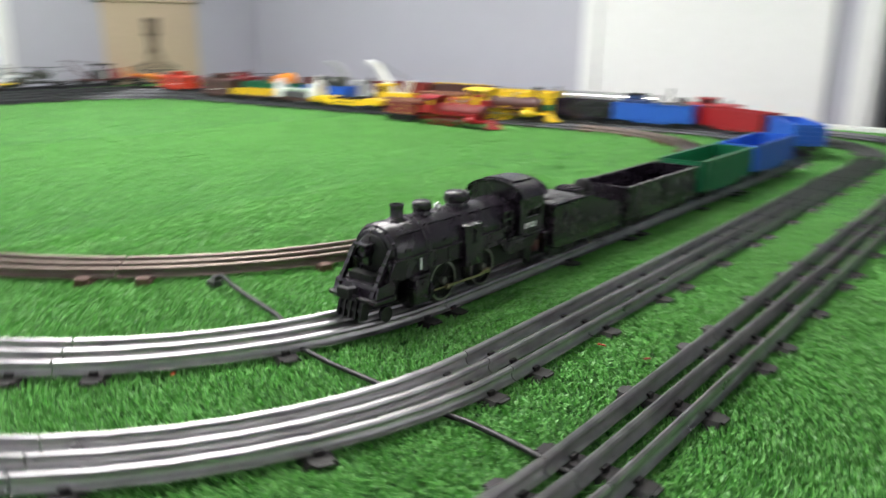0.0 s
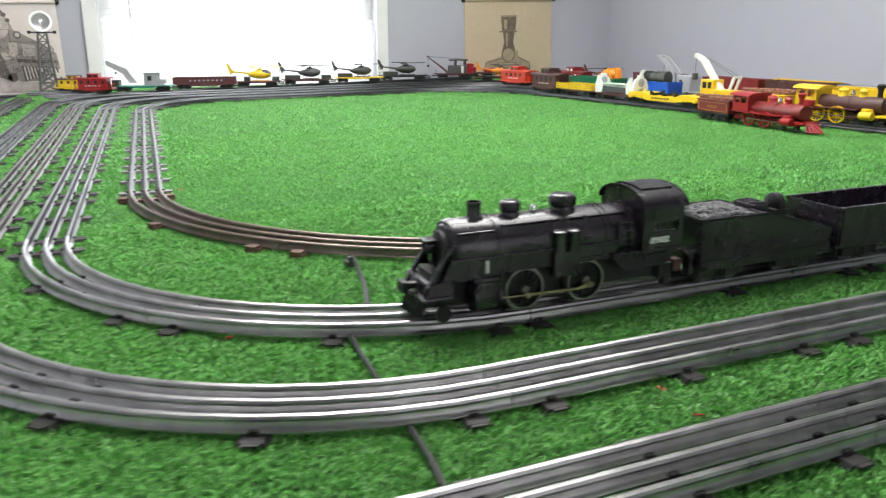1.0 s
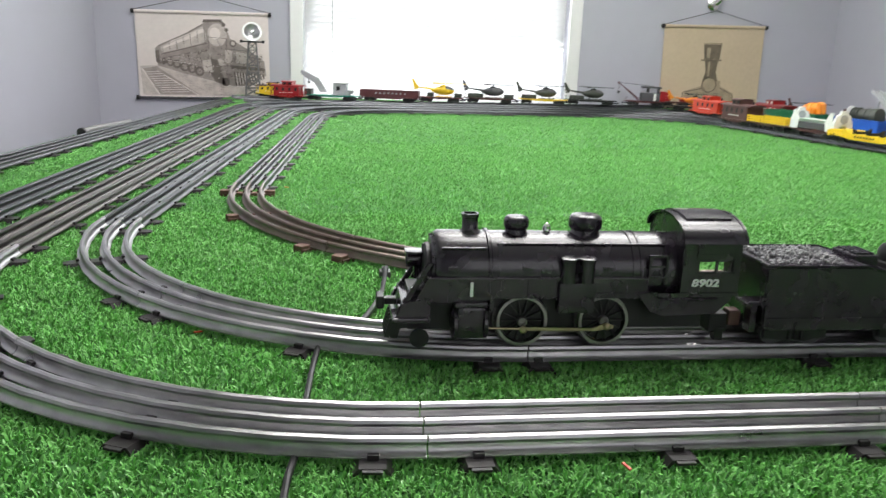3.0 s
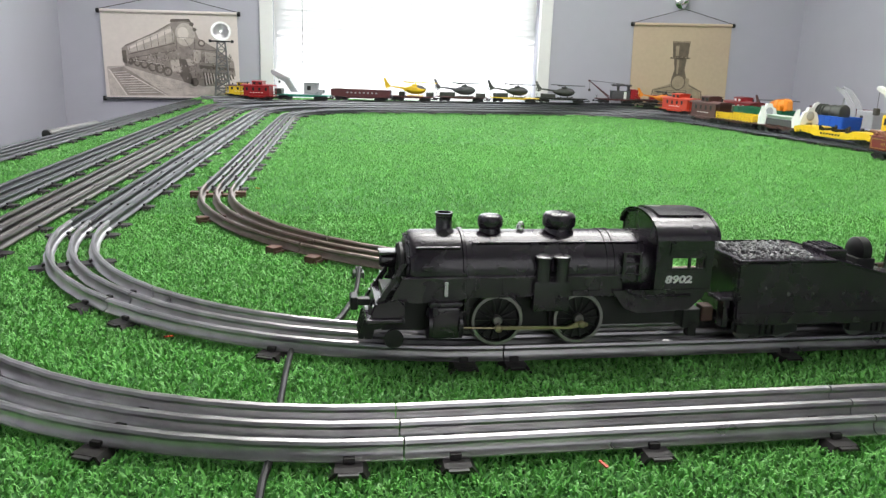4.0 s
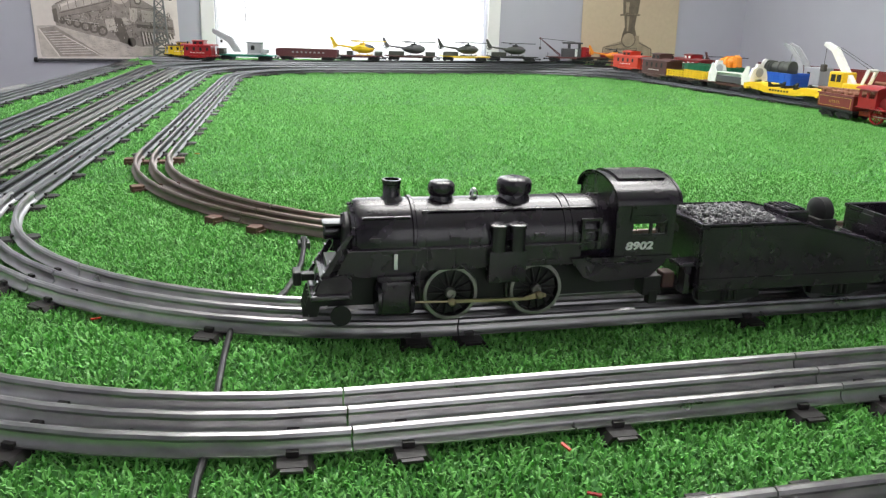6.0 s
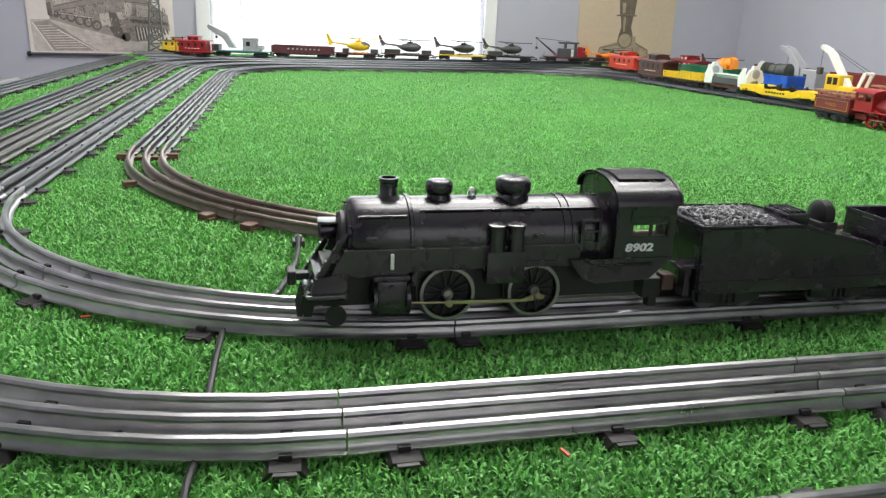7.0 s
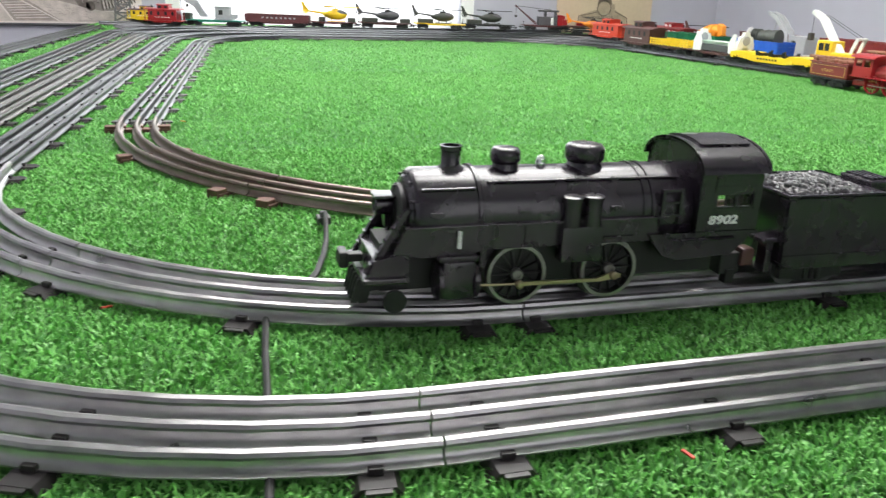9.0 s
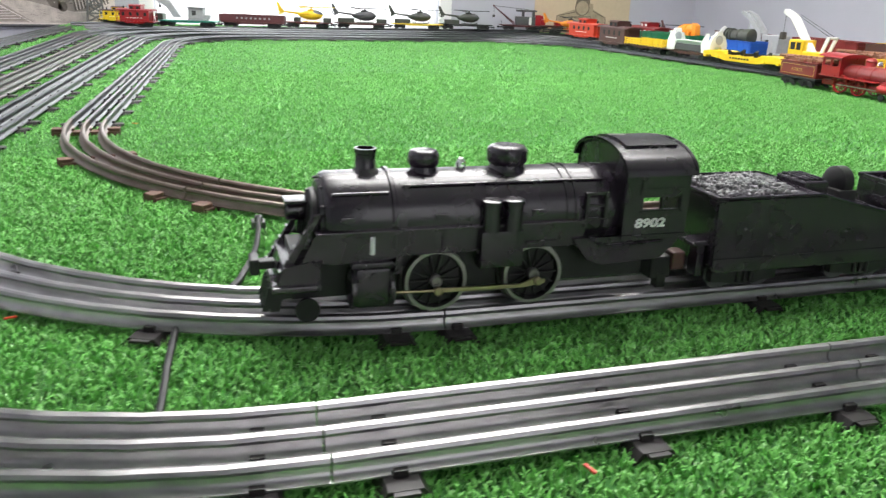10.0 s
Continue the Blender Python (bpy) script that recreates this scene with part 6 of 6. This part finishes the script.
def strokes(c, mat, lines, lift, w, h):
    """Fine hatching of the drawing, one printed layer."""
    bm = bmesh.new()
    for q in lines:
        prism(bm, [(x * w, -y * h) for x, y in bar(*q)], "z", 0.0046 + lift, 0.0048 + lift)
    part("hatching", bm, mat, c)


# ballast, sleepers and rails in the foreground
ink(pic, "paleink", [[(0.03, 0.63), (0.16, 0.62), (0.34, 0.70), (0.76, 0.86), (0.93, 0.86), (0.97, 0.97), (0.04, 0.97)]], 0.0, w, h)
ink(pic, "midink", [[(0.05, 0.66), (0.15, 0.63), (0.46, 0.96), (0.16, 0.96)]], 0.0004, w, h)
strokes(pic, "paper", [(0.07 + 0.012 * k, 0.70 + 0.026 * k, 0.17 + 0.024 * k, 0.69 + 0.026 * k, 0.0030) for k in range(10)] + [(0.045, 0.665, 0.16, 0.965, 0.005), (0.20, 0.73, 0.45, 0.965, 0.005)], 0.0008, w, h)
# the engine's whole side and front in middle tones
ink(pic, "midink", [[(0.145, 0.42), (0.17, 0.39), (0.38, 0.24), (0.50, 0.13), (0.52, 0.09), (0.64, 0.08), (0.68, 0.20), (0.70, 0.29), (0.82, 0.40), (0.95, 0.55), (0.96, 0.72), (0.90, 0.76), (0.84, 0.84), (0.72, 0.85), (0.35, 0.71), (0.16, 0.62)]], 0.0008, w, h)
# lit boiler and smokebox front
ink(pic, "paleink", [[(0.185, 0.40), (0.38, 0.255), (0.50, 0.155), (0.525, 0.24), (0.52, 0.335), (0.36, 0.41), (0.20, 0.47)]], 0.0012, w, h)
ink(pic, "paper", [[(0.20, 0.405), (0.38, 0.275), (0.505, 0.18), (0.515, 0.215), (0.38, 0.315), (0.205, 0.425)]], 0.0015, w, h)
ink(pic, "paleink", [disc(0.605, 0.25, 0.072, 1.85, 24)], 0.0012, w, h)
ink(pic, "paper", [disc(0.590, 0.235, 0.040, 1.8, 20)], 0.0015, w, h)
ink(pic, "paleink", [[(0.74, 0.44), (0.82, 0.46), (0.82, 0.58), (0.74, 0.57)], [(0.66, 0.42), (0.71, 0.43), (0.71, 0.58), (0.66, 0.57)]], 0.0015, w, h)
# dark gear: tender, cylinders, pilot
ink(pic, "ink", [[(0.145, 0.45), (0.175, 0.44), (0.18, 0.60), (0.15, 0.58)], [(0.50, 0.11), (0.51, 0.075), (0.64, 0.07), (0.655, 0.11), (0.60, 0.10)], disc(0.655, 0.13, 0.016, 1.5), disc(0.675, 0.19, 0.014, 1.5), disc(0.72, 0.345, 0.026, 1.6),
                 [(0.55, 0.53), (0.60, 0.54), (0.63, 0.70), (0.66, 0.84), (0.58, 0.80), (0.54, 0.68)], [(0.70, 0.60), (0.95, 0.63), (0.95, 0.66), (0.70, 0.64)]], 0.0018, w, h)
ink(pic, "ink", [disc(x, y, r, 1.7, 16) for x, y, r in ((0.205, 0.57, 0.022), (0.25, 0.585, 0.026), (0.30, 0.60, 0.030), (0.355, 0.63, 0.032), (0.41, 0.65, 0.034), (0.465, 0.68, 0.034), (0.655, 0.80, 0.030))], 0.0018, w, h)
ink(pic, "midink", [disc(x, y, r, 1.7, 14) for x, y, r in ((0.25, 0.585, 0.014), (0.30, 0.60, 0.017), (0.355, 0.63, 0.019), (0.41, 0.65, 0.020), (0.465, 0.68, 0.020))], 0.0021, w, h)
ink(pic, "paleink", [[(0.485, 0.55), (0.55, 0.54), (0.56, 0.69), (0.50, 0.68)], [(0.60, 0.53), (0.64, 0.53), (0.66, 0.60), (0.62, 0.61)], disc(0.72, 0.345, 0.015, 1.6)], 0.0021, w, h)
strokes(pic, "ink", [(0.20 + 0.31 * k / 6, 0.40 - 0.235 * k / 6, 0.205 + 0.31 * k / 6, 0.465 - 0.12 * k / 6, 0.0018) for k in range(7)] + [(0.17, 0.39, 0.38, 0.24, 0.003), (0.38, 0.24, 0.50, 0.13, 0.003), (0.19, 0.49, 0.53, 0.35, 0.004), (0.20, 0.53, 0.54, 0.43, 0.003)]
        + [(0.54, 0.26, 0.54, 0.42, 0.0022), (0.67, 0.28, 0.67, 0.44, 0.0022), (0.54, 0.28, 0.67, 0.29, 0.0018), (0.60, 0.30, 0.64, 0.42, 0.0018), (0.66, 0.41, 0.82, 0.43, 0.003)]
        + [(0.725 + 0.021 * k, 0.68 + 0.002 * k, 0.735 + 0.021 * k, 0.84 - 0.008 * k, 0.0055) for k in range(11)], 0.0024, w, h)
strokes(pic, "paper", [(0.735 + 0.021 * k, 0.69 + 0.002 * k, 0.745 + 0.021 * k, 0.83 - 0.008 * k, 0.0040) for k in range(10)] + [(0.22, 0.555, 0.44, 0.60, 0.0022), (0.26, 0.34, 0.49, 0.19, 0.003)], 0.0027, w, h)


def scatter(n, r, k):
    """Short strokes strewn over the engine's side, front and gear."""
    out = []
    while len(out) < n:
        u, v = rnd.uniform(0.16, 0.94), rnd.uniform(0.10, 0.84)
        top = 0.52 - (u - 0.16) * 0.42 if u < 0.56 else 0.42
        low = 0.60 + (u - 0.16) * 0.38
        if top + 0.02 < v < low - 0.03:
            a = rnd.choice((-0.4, 0.3, 1.5, 1.6))
            out.append((u, v, u + r * math.cos(a), v + r * 1.5 * math.sin(a), k))
    return out


strokes(pic, "ink", scatter(200, 0.020, 0.0022), 0.0024, w, h)
strokes(pic, "paleink", scatter(120, 0.016, 0.0020), 0.0025, w, h)
strokes(pic, "midink", [(x, y, x + rnd.uniform(0.01, 0.05), y + rnd.uniform(0.0, 0.012), 0.0016) for x, y in [(rnd.uniform(0.30, 0.62), rnd.uniform(0.80, 0.955)) for k in range(40)]], 0.0027, w, h)

pic, w, h = hanging("smokestack_print", 1.599, 2.038, -0.03, 0.326, 0.022, "oldpaper", "tan canvas print of an old smokestack drawing")
ink(pic, "palesketch", [[(0.25, 0.72), (0.42, 0.66), (0.42, 0.60), (0.60, 0.60), (0.60, 0.66), (0.72, 0.74), (0.74, 0.98), (0.22, 0.98), (0.24, 0.84)]], 0.0, w, h)
ink(pic, "sketch", [[(0.405, 0.18), (0.585, 0.18), (0.58, 0.22), (0.57, 0.36), (0.42, 0.36), (0.41, 0.22)], [(0.43, 0.37), (0.56, 0.37), (0.545, 0.50), (0.57, 0.60), (0.42, 0.60), (0.445, 0.50)], bar(0.39, 0.37, 0.59, 0.37, 0.008), bar(0.24, 0.73, 0.42, 0.69, 0.005), bar(0.60, 0.68, 0.73, 0.75, 0.005), bar(0.73, 0.75, 0.75, 0.97, 0.005),
                    bar(0.23, 0.84, 0.70, 0.86, 0.006), bar(0.24, 0.73, 0.23, 0.84, 0.005), bar(0.38, 0.74, 0.58, 0.74, 0.004), bar(0.38, 0.84, 0.38, 0.74, 0.004), bar(0.58, 0.84, 0.58, 0.74, 0.004), disc(0.49, 0.645, 0.075, 1.2)], 0.0004, w, h)
ink(pic, "palesketch", [disc(0.49, 0.645, 0.064, 1.2), [(0.44, 0.23), (0.475, 0.23), (0.475, 0.345), (0.445, 0.345)], [(0.46, 0.385), (0.485, 0.385), (0.482, 0.55), (0.465, 0.55)]], 0.0008, w, h)
ink(pic, "oldpaper", [bar(0.40, 0.19, 0.59, 0.19, 0.003)], 0.0012, w, h)

# chrome wall lamps above the prints
for y, z in ((1.802, 0.418), (-0.195, 0.392)):
    wl = thing("wall_lamp", Matrix.Translation((WALL_FAR, y, z)), "small chrome wall lamp turned up above a print", "wall lamp", "wall lamps")
    bm = bmesh.new()
    lathe(bm, [(0.026, 0.0), (0.026, 0.006), (0.018, 0.012), (0.006, 0.014)], along_x, 22)
    part("wall_plate", bm, "chrome", wl, smooth=True)
    bm = bmesh.new()
    cable(bm, [(0.010, 0, -0.002), (0.026, 0.004, 0.000), (0.036, 0.012, 0.010), (0.038, 0.016, 0.026)], 0.010, 12)
    part("arm", bm, "chrome", wl, smooth=True)
    bm = bmesh.new()
    lathe(bm, [(0.011, 0.0), (0.014, 0.004), (0.015, 0.022), (0.013, 0.023)], Matrix.Translation((0.038, 0.016, 0.024)), 18)
    part("shade", bm, "chrome", wl, smooth=True)
    if y > 0:
        bm = bmesh.new()
        lathe(bm, [(0.004, 0.030), (0.011, 0.040), (0.009, 0.052), (0.002, 0.057)], Matrix.Translation((0.038, 0.016, 0.012)), 14)
        part("bulb", bm, "bulb", wl, "lit lamp bulb", smooth=True)

# ---------------- wires, tube and litter ----------------
def wire(pts, label, r=0.0016):
    bm = bmesh.new()
    for k in (-1, 1):
        cable(bm, [(x + k * r * 0.9, y, z) for x, y, z in pts], r, 8)
    return tagged(part("wire", bm, "flatblack", smooth=True), label, "wire", "track feeder wires")


wire([(-0.405, 0.302, 0.003), (-0.385, 0.3005, 0.0055), (-0.360, 0.2985, 0.0045), (-0.325, 0.2970, 0.0045), (-0.290, 0.295, 0.003)], "black twin wire between two tracks on the turf")
wire([(-0.270, 0.2945, 0.003), (-0.248, 0.2925, 0.005), (-0.228, 0.2915, 0.0045), (-0.205, 0.288, 0.0045), (-0.180, 0.285, 0.003)], "black twin wire crossing the turf")
wire([(-0.552, 0.350, 0.008), (-0.540, 0.349, 0.0125), (-0.528, 0.348, 0.0085), (-0.505, 0.345, 0.005), (-0.480, 0.340, 0.0045), (-0.450, 0.332, 0.0045), (-0.420, 0.318, 0.003)], "black wire clipped to the rusty track")
bm = bmesh.new()
box(bm, -0.558, -0.547, 0.345, 0.354, 0.0015, 0.007, 0.001)
box(bm, -0.5545, -0.5475, 0.347, 0.352, 0.007, 0.0105, 0.001)
tagged(part("track_clip", bm, "darkgrey"), "small metal lockon clip at the rusty track", "clip")
tb = thing("tube", Matrix.Translation((0, 0, 0)), "grey plastic tube with a black end at the table edge", "tube")
bm = bmesh.new()
cable(bm, [(-1.50, -0.170, 0.0095), (-1.58, -0.163, 0.0105), (-1.66, -0.156, 0.0085), (-1.76, -0.149, 0.0065)], 0.0064, 14)
part("tube_body", bm, "towergrey", tb, smooth=True)
bm = bmesh.new()
lathe(bm, [(0.0068, 0.0), (0.0082, 0.002), (0.0082, 0.010), (0.0068, 0.011)], Matrix.Translation((-1.506, -0.170, 0.0095)) @ along_x, 18)
part("end_cap", bm, "flatblack", tb)
for x, y, a, col in ((-0.421, 0.227, 125, "redorange"), (-0.952, 0.246, 80, "orange"), (-0.247, 0.438, 20, "redorange"), (-0.214, 0.436, 70, "red")):
    bm = bmesh.new()
    box(bm, -0.0027, 0.0027, -0.0007, 0.0007, 0.0, 0.0007, 0, Matrix.Translation((x, y, 0.0042)) @ Matrix.Rotation(radians(a), 4, "Z") @ Matrix.Rotation(radians(6), 4, "Y"))
    tagged(part("litter_scrap", bm, col), "thin reddish scrap lying on the turf", "scrap", "scraps on the turf")
